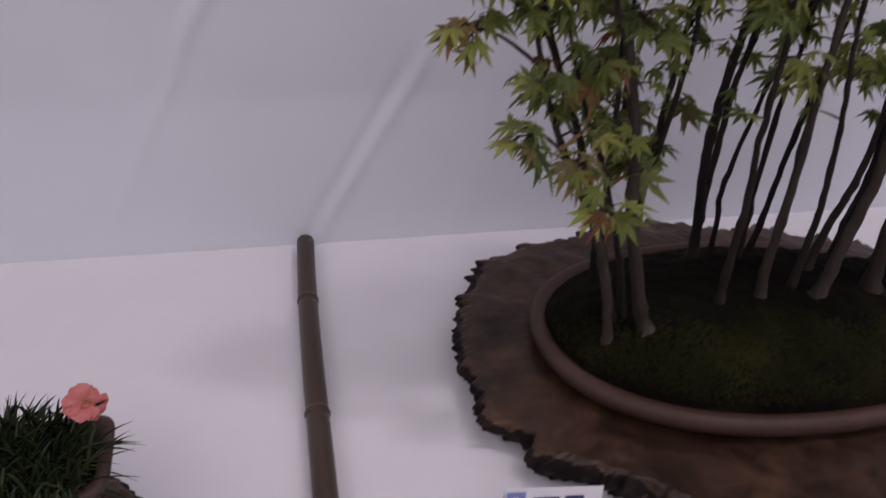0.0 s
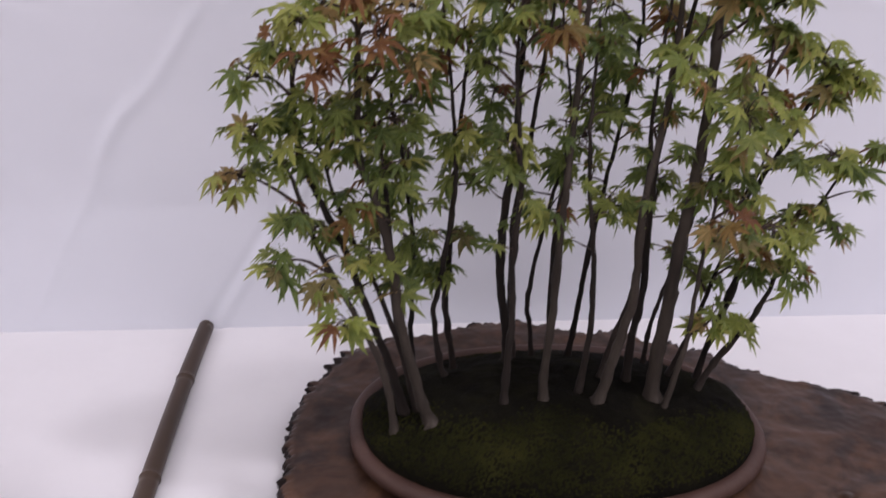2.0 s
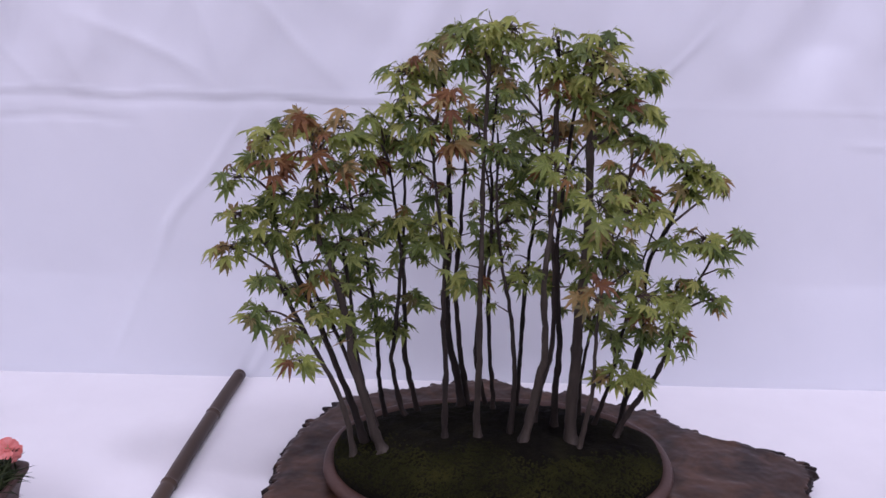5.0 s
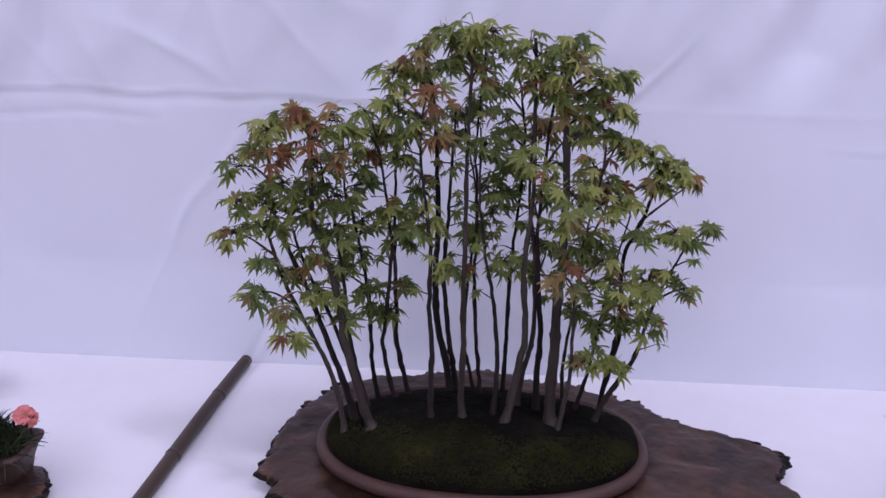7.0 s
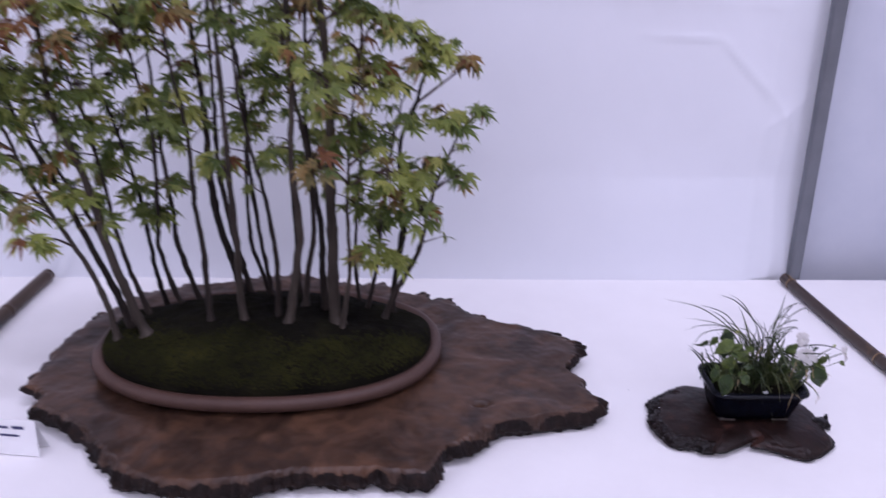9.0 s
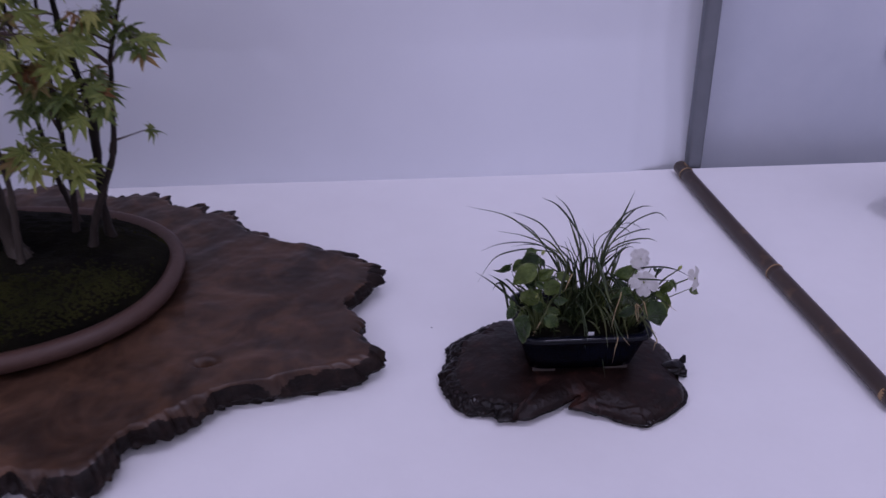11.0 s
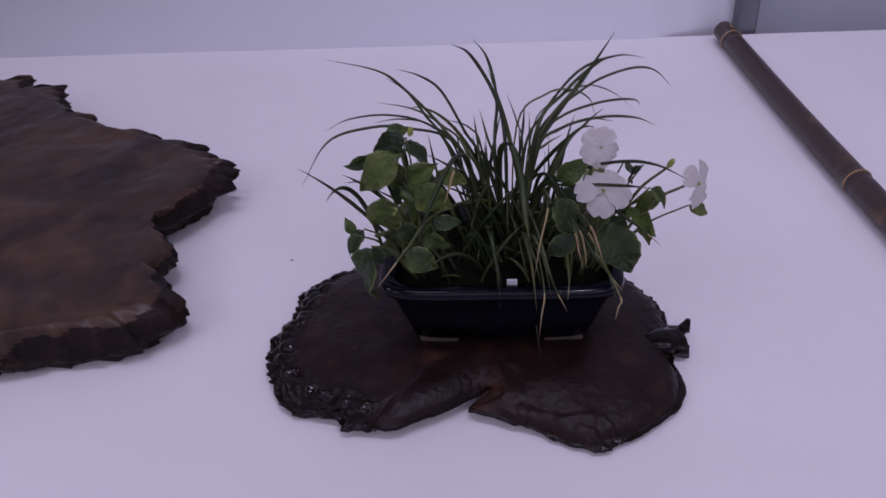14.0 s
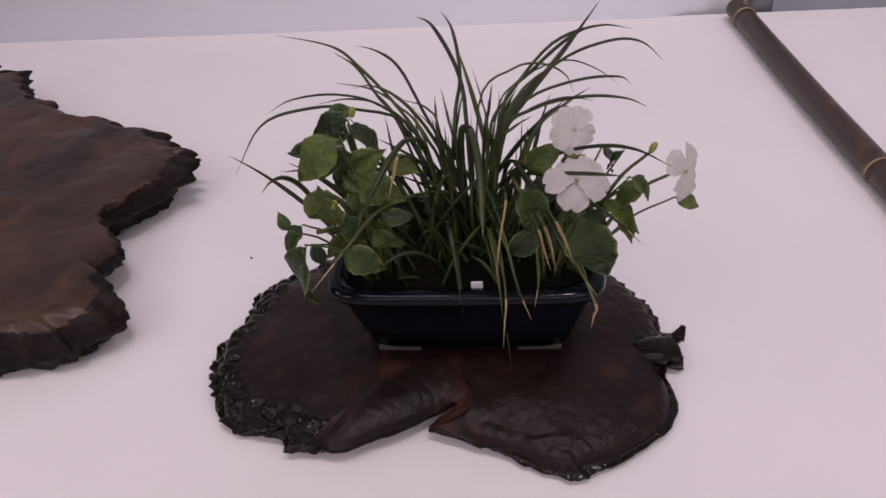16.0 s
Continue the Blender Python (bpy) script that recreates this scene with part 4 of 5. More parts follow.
pad(0.709, 1.190, 0.668, 0.035, "light")
pad(0.741, 1.180, 0.652, 0.029, "olive")
pad(0.699, 1.180, 0.625, 0.025, "olive")
pad(0.743, 1.160, 0.529, 0.030, "light")
pad(0.800, 1.156, 0.527, 0.042, "light")
pad(0.745, 1.210, 0.469, 0.031, "deep")
pad(0.790, 1.120, 0.494, 0.027, "green")
pad(0.788, 1.210, 0.572, 0.031, "deep")
pad(0.747, 1.150, 0.772, 0.038, "light")
pad(0.750, 1.120, 0.742, 0.037, "light")
pad(0.790, 1.120, 0.804, 0.033, "olive")
pad(0.786, 1.190, 0.766, 0.045, "light")
pad(0.834, 1.020, 0.749, 0.031, "rust")
pad(0.761, 1.120, 0.709, 0.033, "green")
pad(0.800, 1.120, 0.697, 0.037, "green")
pad(0.833, 1.060, 0.678, 0.021, "rust")
pad(0.775, 1.120, 0.668, 0.029, "green")
pad(0.760, 1.120, 0.628, 0.022, "green")
pad(0.837, 1.120, 0.828, 0.033, "green")
pad(0.884, 1.110, 0.844, 0.037, "light")
pad(0.922, 1.110, 0.841, 0.033, "light")
pad(0.873, 1.150, 0.808, 0.032, "olive")
pad(0.918, 1.210, 0.799, 0.029, "deep")
pad(0.900, 1.147, 0.775, 0.026, "olive")
pad(0.847, 1.120, 0.785, 0.029, "green")
pad(0.860, 1.210, 0.701, 0.029, "deep")
pad(0.900, 1.210, 0.720, 0.027, "deep")
pad(0.850, 1.210, 0.655, 0.025, "deep")
pad(0.929, 1.250, 0.738, 0.028, "deep")
pad(0.943, 1.260, 0.684, 0.037, "deep")
pad(0.906, 1.120, 0.655, 0.029, "green")
pad(0.953, 1.210, 0.650, 0.038, "deep")
pad(0.976, 1.110, 0.821, 0.037, "light")
pad(0.977, 1.110, 0.788, 0.033, "light")
pad(1.026, 1.100, 0.816, 0.046, "light")
pad(1.040, 1.080, 0.787, 0.042, "olive")
pad(1.064, 1.110, 0.825, 0.023, "light")
pad(0.997, 1.100, 0.762, 0.027, "olive")
pad(1.025, 1.100, 0.745, 0.027, "olive")
pad(1.044, 1.100, 0.722, 0.027, "olive")
pad(1.089, 1.120, 0.771, 0.037, "light")
pad(1.128, 1.125, 0.767, 0.028, "light")
pad(1.111, 1.120, 0.735, 0.031, "green")
pad(1.134, 1.120, 0.714, 0.020, "green")
pad(1.082, 1.120, 0.725, 0.031, "green")
pad(1.012, 1.190, 0.681, 0.029, "rust")
pad(1.104, 1.120, 0.679, 0.027, "green")
pad(1.135, 1.120, 0.670, 0.027, "green")
pad(1.074, 1.210, 0.668, 0.029, "deep")
pad(1.155, 1.120, 0.649, 0.022, "green")
pad(0.993, 1.073, 0.637, 0.047, "light")
pad(1.088, 1.100, 0.625, 0.041, "olive")
pad(1.048, 1.026, 0.595, 0.044, "green")
pad(1.117, 1.140, 0.588, 0.042, "olive")
pad(1.101, 1.100, 0.567, 0.041, "light")
pad(1.141, 1.110, 0.571, 0.027, "light")
pad(1.027, 1.210, 0.548, 0.027, "deep")
pad(1.184, 1.120, 0.643, 0.033, "light")
pad(1.215, 1.130, 0.627, 0.034, "light")
pad(1.275, 1.210, 0.577, 0.019, "rust")
pad(1.195, 1.120, 0.595, 0.026, "green")
pad(1.231, 1.110, 0.618, 0.021, "light")
pad(1.237, 1.142, 0.510, 0.044, "light")
pad(1.176, 1.120, 0.506, 0.022, "green")
pad(1.260, 1.120, 0.491, 0.016, "green")
pad(1.201, 1.120, 0.427, 0.024, "green")
pad(1.263, 1.120, 0.409, 0.022, "green")
pad(1.224, 1.120, 0.436, 0.018, "green")
pad(0.946, 1.210, 0.556, 0.038, "deep")
pad(0.926, 1.216, 0.510, 0.036, "deep")
pad(0.955, 1.210, 0.599, 0.034, "deep")
pad(0.914, 1.210, 0.576, 0.027, "deep")
pad(0.951, 1.163, 0.436, 0.036, "light")
pad(0.854, 1.140, 0.428, 0.044, "light")
pad(0.896, 1.210, 0.467, 0.023, "deep")
pad(1.043, 1.000, 0.465, 0.034, "rust")
pad(1.070, 1.120, 0.471, 0.031, "green")
pad(1.024, 1.210, 0.452, 0.038, "deep")
pad(1.097, 1.120, 0.501, 0.031, "green")
pad(1.120, 1.120, 0.461, 0.033, "green")
pad(1.053, 1.050, 0.535, 0.024, "olive")
pad(1.147, 1.080, 0.434, 0.040, "light")
pad(1.190, 1.100, 0.408, 0.031, "light")
pad(1.143, 1.100, 0.384, 0.017, "rust")
pad(1.198, 1.112, 0.354, 0.043, "green")
pad(1.150, 1.120, 0.344, 0.027, "green")
pad(1.094, 1.120, 0.406, 0.022, "green")
pad(1.086, 1.210, 0.326, 0.019, "deep")
pad(1.118, 1.210, 0.304, 0.019, "deep")
pad(1.107, 1.119, 0.275, 0.033, "light")
pad(1.155, 1.120, 0.254, 0.022, "light")
pad(1.292, 1.118, 0.519, 0.009, "green")
pad(0.994, 1.210, 0.405, 0.023, "deep")


# ---- the small grass and flower planting ----
KX, KY, KZ = 1.769, 1.012, 0.021
pot = thing("accent_pot", KX, KY, KZ, "dark blue glazed rectangular pot standing on the small slab", "pot")
bm = bmesh.new()
turned(bm, 0.079, 0.05, 7, [(-0.017, 0.006), (-0.014, 0.008), (-0.008, 0.03), (-0.002, 0.052), (-0.001, 0.056), (0.003, 0.0575), (0.0045, 0.061), (0.0035, 0.0645),
                            (-0.001, 0.066), (-0.005, 0.065), (-0.0065, 0.05)], 120)
part("body", bm, M_BLUE, pot)
for sx in (-1, 1):
    for sy in (-1, 1):
        bm = bmesh.new()
        box(bm, sx * 0.045 - 0.014, sy * 0.026 - 0.007, 0, sx * 0.045 + 0.014, sy * 0.026 + 0.007, 0.0065, 0.002)
        part("foot", bm, M_PALECLAY, pot, "bare clay foot")
bm = bmesh.new()
turned(bm, 0.0715, 0.0425, 7, [(0, 0.05), (-0.002, 0.057), (-0.02, 0.062), (-0.04, 0.0635)], 90)
part("soil", bm, M_SOIL, pot)
bm = bmesh.new()
box(bm, 0.004, -0.0395, 0.054, 0.011, -0.0385, 0.0648, 0.0003)
part("tag", bm, M_PAPER, pot, "small white plant tag")

grass = thing("grass_tuft", KX, KY, KZ + 0.06, "tuft of dark green arching grass blades, some tips straw-yellow", "grass")


def blade(parent, base, tip, rise, w, material=M_GRASS):
    """An arching blade from base to tip; rise lifts its middle."""
    b, t = Vector(base), Vector(tip)
    top = max(b.z, t.z) + rise
    c1, c2 = b.lerp(t, 0.2), b.lerp(t, 0.62)
    arch = min(1.0, 0.3 + rise * 22)
    c1.z = b.z + (top - b.z) * (0.3 + 0.4 * arch)
    c2.z = (b.z + (t.z - b.z) * 0.72) * (1 - arch) + (top + 0.25 * rise + 0.1 * (top - t.z)) * arch
    path = [b * (1 - u) ** 3 + c1 * 3 * u * (1 - u) ** 2 + c2 * 3 * u * u * (1 - u) + t * u ** 3 for u in [i / 17 for i in range(18)]]
    bm = bmesh.new()
    rows = []
    for i, p in enumerate(path):
        u = i / 17
        d = (path[min(i + 1, 17)] - path[max(i - 1, 0)]).normalized()
        s = d.cross(Vector((0.15, -1, 0.35))).normalized()
        ww = 0.8 * w * min(1, (1 - u) * 2.6 + 0.04) * (0.7 + 0.3 * min(1, u * 4))
        n = s.cross(d) * ww * 0.45
        rows.append([bm.verts.new(p - s * ww), bm.verts.new(p - n), bm.verts.new(p + s * ww), bm.verts.new(p + n * 0.2)])
    for p, q in zip(rows, rows[1:]):
        for k in range(4):
            bm.faces.new((p[k], p[(k + 1) % 4], q[(k + 1) % 4], q[k]))
    return part("blade", bm, material, parent)


def ribbon(parent, path, w, material, name, withered=0.0):
    """A folded blade along a path, narrowing to its tip."""
    bm = bmesh.new()
    rows, n = [], len(path) - 1
    for i, p in enumerate(path):
        u = i / n
        d = (path[min(i + 1, n)] - path[max(i - 1, 0)]).normalized()
        s = d.cross(Vector((0.15, -1, 0.35))).normalized()
        ww = w * min(1, (1 - u) * 3.2 + 0.05) * (0.7 + 0.3 * min(1, u * 4))
        k = s.cross(d) * ww * 0.5
        rows.append([bm.verts.new(p - s * ww), bm.verts.new(p - k), bm.verts.new(p + s * ww), bm.verts.new(p + k * 0.2)])
    for i, (p, q) in enumerate(zip(rows, rows[1:])):
        for k in range(4):
            bm.faces.new((p[k], p[(k + 1) % 4], q[(k + 1) % 4], q[k])).material_index = 1 if i / n > 1 - withered else 0
    ob = part(name, bm, material, parent)
    ob.data.materials.append(M_STRAW)
    return ob


def reed(w, *stops, dry=False, withered=0.0):
    """A long blade of the tuft: stops run from its tip down to where it dives into the tuft."""
    pts = [Vector(p) for p in stops][::-1]
    b = pts[0]
    pts.insert(0, Vector((1.775 + (b.x - 1.775) * 0.5, 1.012 + rng.uniform(-.012, .012), KZ + 0.058)))
    if dry:
        pts.insert(1, pts[0].lerp(b, 0.6) + Vector((0, 0, 0.02)))
    path = [p - grass.location for p in smooth_path(pts, 26)]
    ribbon(grass, path, w, M_GRASS, "dry_blade" if dry else "blade", 0.5 if dry else withered)


rng = random.Random(11)
reed(0.00099, (1.636, 1.130, 0.178), (1.681, 1.100, 0.181), (1.704, 1.071, 0.179), (1.731, 1.042, 0.164), (1.748, 1.012, 0.152))
reed(0.00087, (1.692, 1.060, 0.194), (1.708, 1.044, 0.191), (1.721, 1.028, 0.181), (1.737, 1.012, 0.163))
reed(0.00093, (1.693, 1.125, 0.170), (1.711, 1.097, 0.178), (1.729, 1.069, 0.179), (1.746, 1.040, 0.162), (1.758, 1.012, 0.153))
reed(0.00124, (1.735, 1.130, 0.187), (1.750, 1.091, 0.195), (1.767, 1.051, 0.182), (1.773, 1.012, 0.166))
reed(0.00112, (1.752, 1.130, 0.190), (1.762, 1.091, 0.192), (1.768, 1.051, 0.180), (1.766, 1.012, 0.163))
reed(0.00174, (1.857, 1.130, 0.193), (1.834, 1.091, 0.180), (1.807, 1.051, 0.164), (1.792, 1.012, 0.156))
reed(0.00093, (1.875, 1.100, 0.185), (1.851, 1.078, 0.197), (1.822, 1.056, 0.196), (1.797, 1.034, 0.175), (1.785, 1.012, 0.160))
reed(0.00112, (1.858, 1.090, 0.193), (1.837, 1.064, 0.199), (1.812, 1.038, 0.190), (1.792, 1.012, 0.174))
reed(0.00087, (1.900, 1.115, 0.155), (1.879, 1.089, 0.181), (1.855, 1.064, 0.193), (1.824, 1.038, 0.192), (1.795, 1.012, 0.172))
reed(0.00093, (1.880, 1.120, 0.137), (1.868, 1.093, 0.156), (1.840, 1.066, 0.168), (1.808, 1.039, 0.170), (1.789, 1.012, 0.158))
reed(0.00105, (1.895, 1.130, 0.114), (1.874, 1.100, 0.137), (1.844, 1.071, 0.154), (1.812, 1.042, 0.162), (1.792, 1.012, 0.158))
reed(0.00087, (1.641, 0.990, 0.152), (1.660, 0.996, 0.180), (1.684, 1.001, 0.187), (1.711, 1.006, 0.184), (1.744, 1.012, 0.163))
reed(0.00068, (1.649, 1.040, 0.164), (1.669, 1.033, 0.177), (1.698, 1.026, 0.183), (1.725, 1.019, 0.178), (1.749, 1.012, 0.154))
reed(0.00074, (1.675, 1.115, 0.148), (1.707, 1.081, 0.159), (1.730, 1.046, 0.164), (1.748, 1.012, 0.161))
reed(0.00124, (1.854, 1.130, 0.131), (1.832, 1.071, 0.149), (1.809, 1.012, 0.158))
reed(0.00062, (1.684, 1.030, 0.175), (1.705, 1.024, 0.181), (1.725, 1.018, 0.179), (1.742, 1.012, 0.161))
reed(0.0005, (1.874, 1.120, 0.135), (1.853, 1.093, 0.162), (1.829, 1.066, 0.181), (1.802, 1.039, 0.181), (1.789, 1.012, 0.171))
reed(0.00062, (1.836, 1.060, 0.162), (1.830, 1.048, 0.180), (1.816, 1.036, 0.193), (1.799, 1.024, 0.196), (1.780, 1.012, 0.180))
reed(0.00087, (1.846, 1.040, 0.167), (1.829, 1.031, 0.174), (1.808, 1.021, 0.172), (1.792, 1.012, 0.160))
reed(0.00105, (1.874, 0.945, 0.180), (1.859, 0.962, 0.180), (1.842, 0.978, 0.173), (1.820, 0.995, 0.157), (1.788, 1.012, 0.125))
reed(0.00118, (1.853, 0.930, 0.184), (1.843, 0.957, 0.169), (1.819, 0.985, 0.152), (1.798, 1.012, 0.129))
reed(0.00112, (1.865, 0.945, 0.133), (1.849, 0.967, 0.137), (1.820, 0.990, 0.145), (1.791, 1.012, 0.141), withered=0.14)
reed(0.00211, (1.784, 0.915, 0.161), (1.783, 0.939, 0.160), (1.781, 0.964, 0.172), (1.776, 0.988, 0.179), (1.769, 1.012, 0.157))
reed(0.00087, (1.797, 0.960, 0.020), (1.793, 0.973, 0.047), (1.785, 0.986, 0.090), (1.779, 0.999, 0.112), (1.774, 1.012, 0.113))
reed(0.00099, (1.807, 0.915, 0.109), (1.800, 0.939, 0.112), (1.793, 0.964, 0.128), (1.785, 0.988, 0.138), (1.778, 1.012, 0.126), withered=0.14)
reed(0.00112, (1.809, 0.930, 0.104), (1.812, 0.957, 0.105), (1.809, 0.985, 0.116), (1.796, 1.012, 0.133), withered=0.14)
reed(0.00124, (1.841, 0.930, 0.112), (1.828, 0.957, 0.117), (1.813, 0.985, 0.132), (1.798, 1.012, 0.137), withered=0.14)
reed(0.00136, (1.825, 0.940, 0.138), (1.817, 0.964, 0.142), (1.806, 0.988, 0.148), (1.795, 1.012, 0.141), withered=0.14)
reed(0.00161, (1.722, 0.915, 0.162), (1.728, 0.939, 0.170), (1.738, 0.964, 0.180), (1.744, 0.988, 0.174), (1.749, 1.012, 0.150))
reed(0.00124, (1.696, 0.915, 0.129), (1.713, 0.939, 0.140), (1.725, 0.964, 0.143), (1.744, 0.988, 0.138), (1.764, 1.012, 0.120), withered=0.14)
reed(0.00087, (1.671, 0.980, 0.161), (1.683, 1.012, 0.135))
reed(0.00074, (1.752, 1.050, 0.170), (1.754, 1.031, 0.165), (1.757, 1.012, 0.152))
reed(0.00081, (1.756, 1.050, 0.174), (1.761, 1.031, 0.163), (1.766, 1.012, 0.151))
reed(0.00056, (1.775, 1.060, 0.180), (1.781, 1.036, 0.171), (1.784, 1.012, 0.162))
reed(0.00093, (1.787, 1.050, 0.177), (1.785, 1.031, 0.168), (1.782, 1.012, 0.156))
reed(0.00062, (1.732, 1.040, 0.172), (1.750, 1.026, 0.172), (1.758, 1.012, 0.161))
reed(0.00099, (1.802, 1.050, 0.172), (1.795, 1.031, 0.168), (1.789, 1.012, 0.156))
reed(0.00087, (1.810, 1.020, 0.169), (1.798, 1.016, 0.163), (1.790, 1.012, 0.153))
reed(0.00099, (1.742, 1.020, 0.172), (1.749, 1.016, 0.159), (1.757, 1.012, 0.142))
reed(0.00136, (1.820, 1.080, 0.169), (1.804, 1.046, 0.167), (1.790, 1.012, 0.162))
reed(0.00124, (1.833, 1.090, 0.173), (1.810, 1.051, 0.172), (1.792, 1.012, 0.165))
reed(0.0006, (1.789, 0.935, 0.120), (1.791, 0.935, 0.142), (1.795, 0.935, 0.171), dry=True)
reed(0.00068, (1.817, 0.930, 0.129), (1.813, 0.930, 0.144), (1.810, 0.930, 0.156), dry=True)
reed(0.00068, (1.820, 0.935, 0.124), (1.817, 0.935, 0.142), (1.813, 0.935, 0.154), dry=True)
reed(0.00075, (1.828, 0.930, 0.134), (1.824, 0.930, 0.147), (1.818, 0.930, 0.161), dry=True)
reed(0.00082, (1.735, 0.950, 0.161), (1.739, 0.950, 0.175), (1.743, 0.950, 0.186), dry=True)
reed(0.00052, (1.792, 0.925, 0.078), (1.793, 0.925, 0.097), (1.794, 0.925, 0.117), dry=True)
reed(0.00075, (1.839, 0.930, 0.088), (1.840, 0.930, 0.098), (1.840, 0.930, 0.108), dry=True)
for i in range(34):
    # the close sheaf of blades in the middle
    f = rng.gauss(0, 1)
    x, z = 1.778 + 0.028 * f, 0.158 - 0.006 * f * f + rng.uniform(-.03, .016)
    reed(rng.uniform(0.0007, 0.0012), (x + 0.010 * f, rng.uniform(1.0, 1.07), z), (x + 0.004 * f, rng.uniform(1.0, 1.04), z - 0.03))
for i in range(50):
    a = rng.uniform(0, 2 * math.pi)
    e = rng.uniform(0.02, 0.07)
    c, s = math.cos(a), math.sin(a)
    bx, by = rng.gauss(0.004, 0.022), rng.gauss(0.0, 0.013)
    tz = rng.uniform(0.045, 0.105) if s > -0.3 else rng.uniform(0.02, 0.07)
    blade(grass, (bx, by, -0.004), (bx + e * c, by + e * s * 0.7, tz), rng.choice((0.0, 0.0, 0.004, 0.02)), rng.uniform(0.0012, 0.0021))
for i in range(60):
    bx, by = rng.uniform(-0.066, 0.066), rng.uniform(-0.036, 0.036)
    a = rng.uniform(0, 2 * math.pi)
    e = rng.uniform(0.008, 0.03)
    blade(grass, (bx, by, -0.004), (bx + e * math.cos(a), by + e * math.sin(a) * 0.7, rng.uniform(0.004, 0.036)), rng.uniform(0.0, 0.014), rng.uniform(0.001, 0.0018))
for i in range(9):
    x = rng.choice((rng.uniform(-0.035, -0.01), rng.uniform(0.015, 0.075)))
    blade(grass, (x * 0.5, -0.01 + rng.uniform(-.015, .01), 0.0), (x + rng.uniform(-.01, .03), rng.uniform(-.075, -.05), rng.uniform(-.012, .045)), rng.uniform(0.025, 0.05), rng.uniform(0.0014, 0.0024))


def ovate_leaf(name, curl, fold_up, seed):
    """A broad pointed leaf with scalloped edges, one unit long, stalk at the origin."""
    r = random.Random(seed)
    bm = bmesh.new()
    rows = []
    n = 16
    cols = (-1, -0.92, -0.6, -0.3, 0, 0.3, 0.6, 0.92, 1)
    for i in range(n + 1):
        u = i / n
        w = 0.315 * math.sin(math.pi * u ** 0.72) ** (0.75 + 0.5 * u) + 0.004
        w *= 1 + 0.04 * math.sin(i * 2.1 + seed)
        z = -curl * (u - 0.2) ** 2
        row = []
        for s in cols:
            a = abs(s)
            vein = 0.022 * math.sin(u * 22 - a * 5) * a * (1 - a * 0.4)
            wave = 0.05 * math.sin(u * 11 + seed * 2 + (2 if s > 0 else 0)) * a ** 3
            row.append(bm.verts.new((s * w, u + 0.08 * a, z + fold_up * w * (a - 0.7 * a ** 3) + vein + wave)))
        rows.append(row)
    for p, q in zip(rows, rows[1:]):
        for k in range(8):
            bm.faces.new((p[k], p[k + 1], q[k + 1], q[k])).material_index = 1 if k in (0, 7) else 0
    me = mesh_of(name, bm, M_HERB)
    me.materials.append(M_HERB_RIM)
    return me


HERB = [ovate_leaf("leaf", c, f, i) for i, (c, f) in enumerate(((.5, .5), (.9, .3), (.35, .8), (1.1, .5), (.7, .1)))]


def petal_mesh(name, material, notch, curl, ruffle=0.05, wide=1.0):
    """A petal one unit long: narrow at its foot, broad and wavy at its end."""
    bm = bmesh.new()
    rows = []
    for i in range(11):
        u = i / 10
        w = 0.05 + 0.43 * wide * math.sin(min(u * 1.2, 1.0) * math.pi / 2) ** 1.4
        row = []
        for k in range(9):
            t = k / 4 - 1
            end = 1 - 0.22 * t * t * u - notch * max(0.0, 1 - abs(t) * 3.2) * u ** 6
            row.append(bm.verts.new((t * w * (1 - 0.12 * u ** 8), u * end, 0.18 * math.sin(u * 2.2) - curl * u * u + ruffle * math.sin(t * 7 + curl * 20) * u * u + 0.06 * t * t * u)))
        rows.append(row)
    for p, q in zip(rows, rows[1:]):
        for k in range(8):
            bm.faces.new((p[k], p[k + 1], q[k + 1], q[k]))
    return mesh_of(name, bm, material)


WHITE = [petal_mesh("petal", M_PETAL, 0.12, c) for c in (0.1, 0.25)]
CORAL = [petal_mesh("petal", M_PINK, 0.05, c, 0.12, 1.25) for c in (0.05, 0.3, 0.5)]


def flower(parent, p, face, size, meshes, n=5, loose=1.0):
    """A flat flower at p (from the parent's origin) that faces along face."""
    z = Vector(face).normalized()
    x = z.cross(Vector((0, 0, 1))).normalized()
    y = z.cross(x)
    base = Matrix.Translation(p) @ Matrix((x, y, z)).transposed().to_4x4()
    head = new("flower")
    head.parent = parent
    head.matrix_basis = base
    for i in range(n):
        s = size * rng.uniform(0.88, 1.1)
        put("petal", meshes[i % len(meshes)], head, pose(0, 0, 0.0006 * i, loose * rng.uniform(-8, 14), loose * rng.uniform(-8, 8), i * 360 / n + loose * rng.uniform(-7, 7)) @ Matrix.Diagonal((s, s, s, 1)))
    bm = bmesh.new()
    bmesh.ops.create_icosphere(bm, subdivisions=2, radius=size * 0.075, matrix=Matrix.Translation((0, 0, size * 0.12)))
    part("eye", bm, M_BUD, head)
    return head


def bedding_plant(label, x, y):
    """A bedding plant with its foot at (x, y) from the pot's middle."""
    return thing("bedding_plant", KX + x, KY + y, KZ + 0.058, label, "flowering plant")


def stalk(plant, x, y, z, r0=0.0014, name="stem", lift=0.012):
    """A stem from the plant's foot to a place of the room."""
    t = Vector((x, y, z)) - plant.location
    b = Vector((t.x * 0.25, t.y * 0.25, -0.002))
    bm = bmesh.new()
    tube(bm, smooth_path([b, b.lerp(t, 0.55) + Vector((0, 0.004, lift)), t], 9), lambda u: r0 * (1.25 - 0.5 * u), 6)
    part(name, bm, M_STEM, plant)


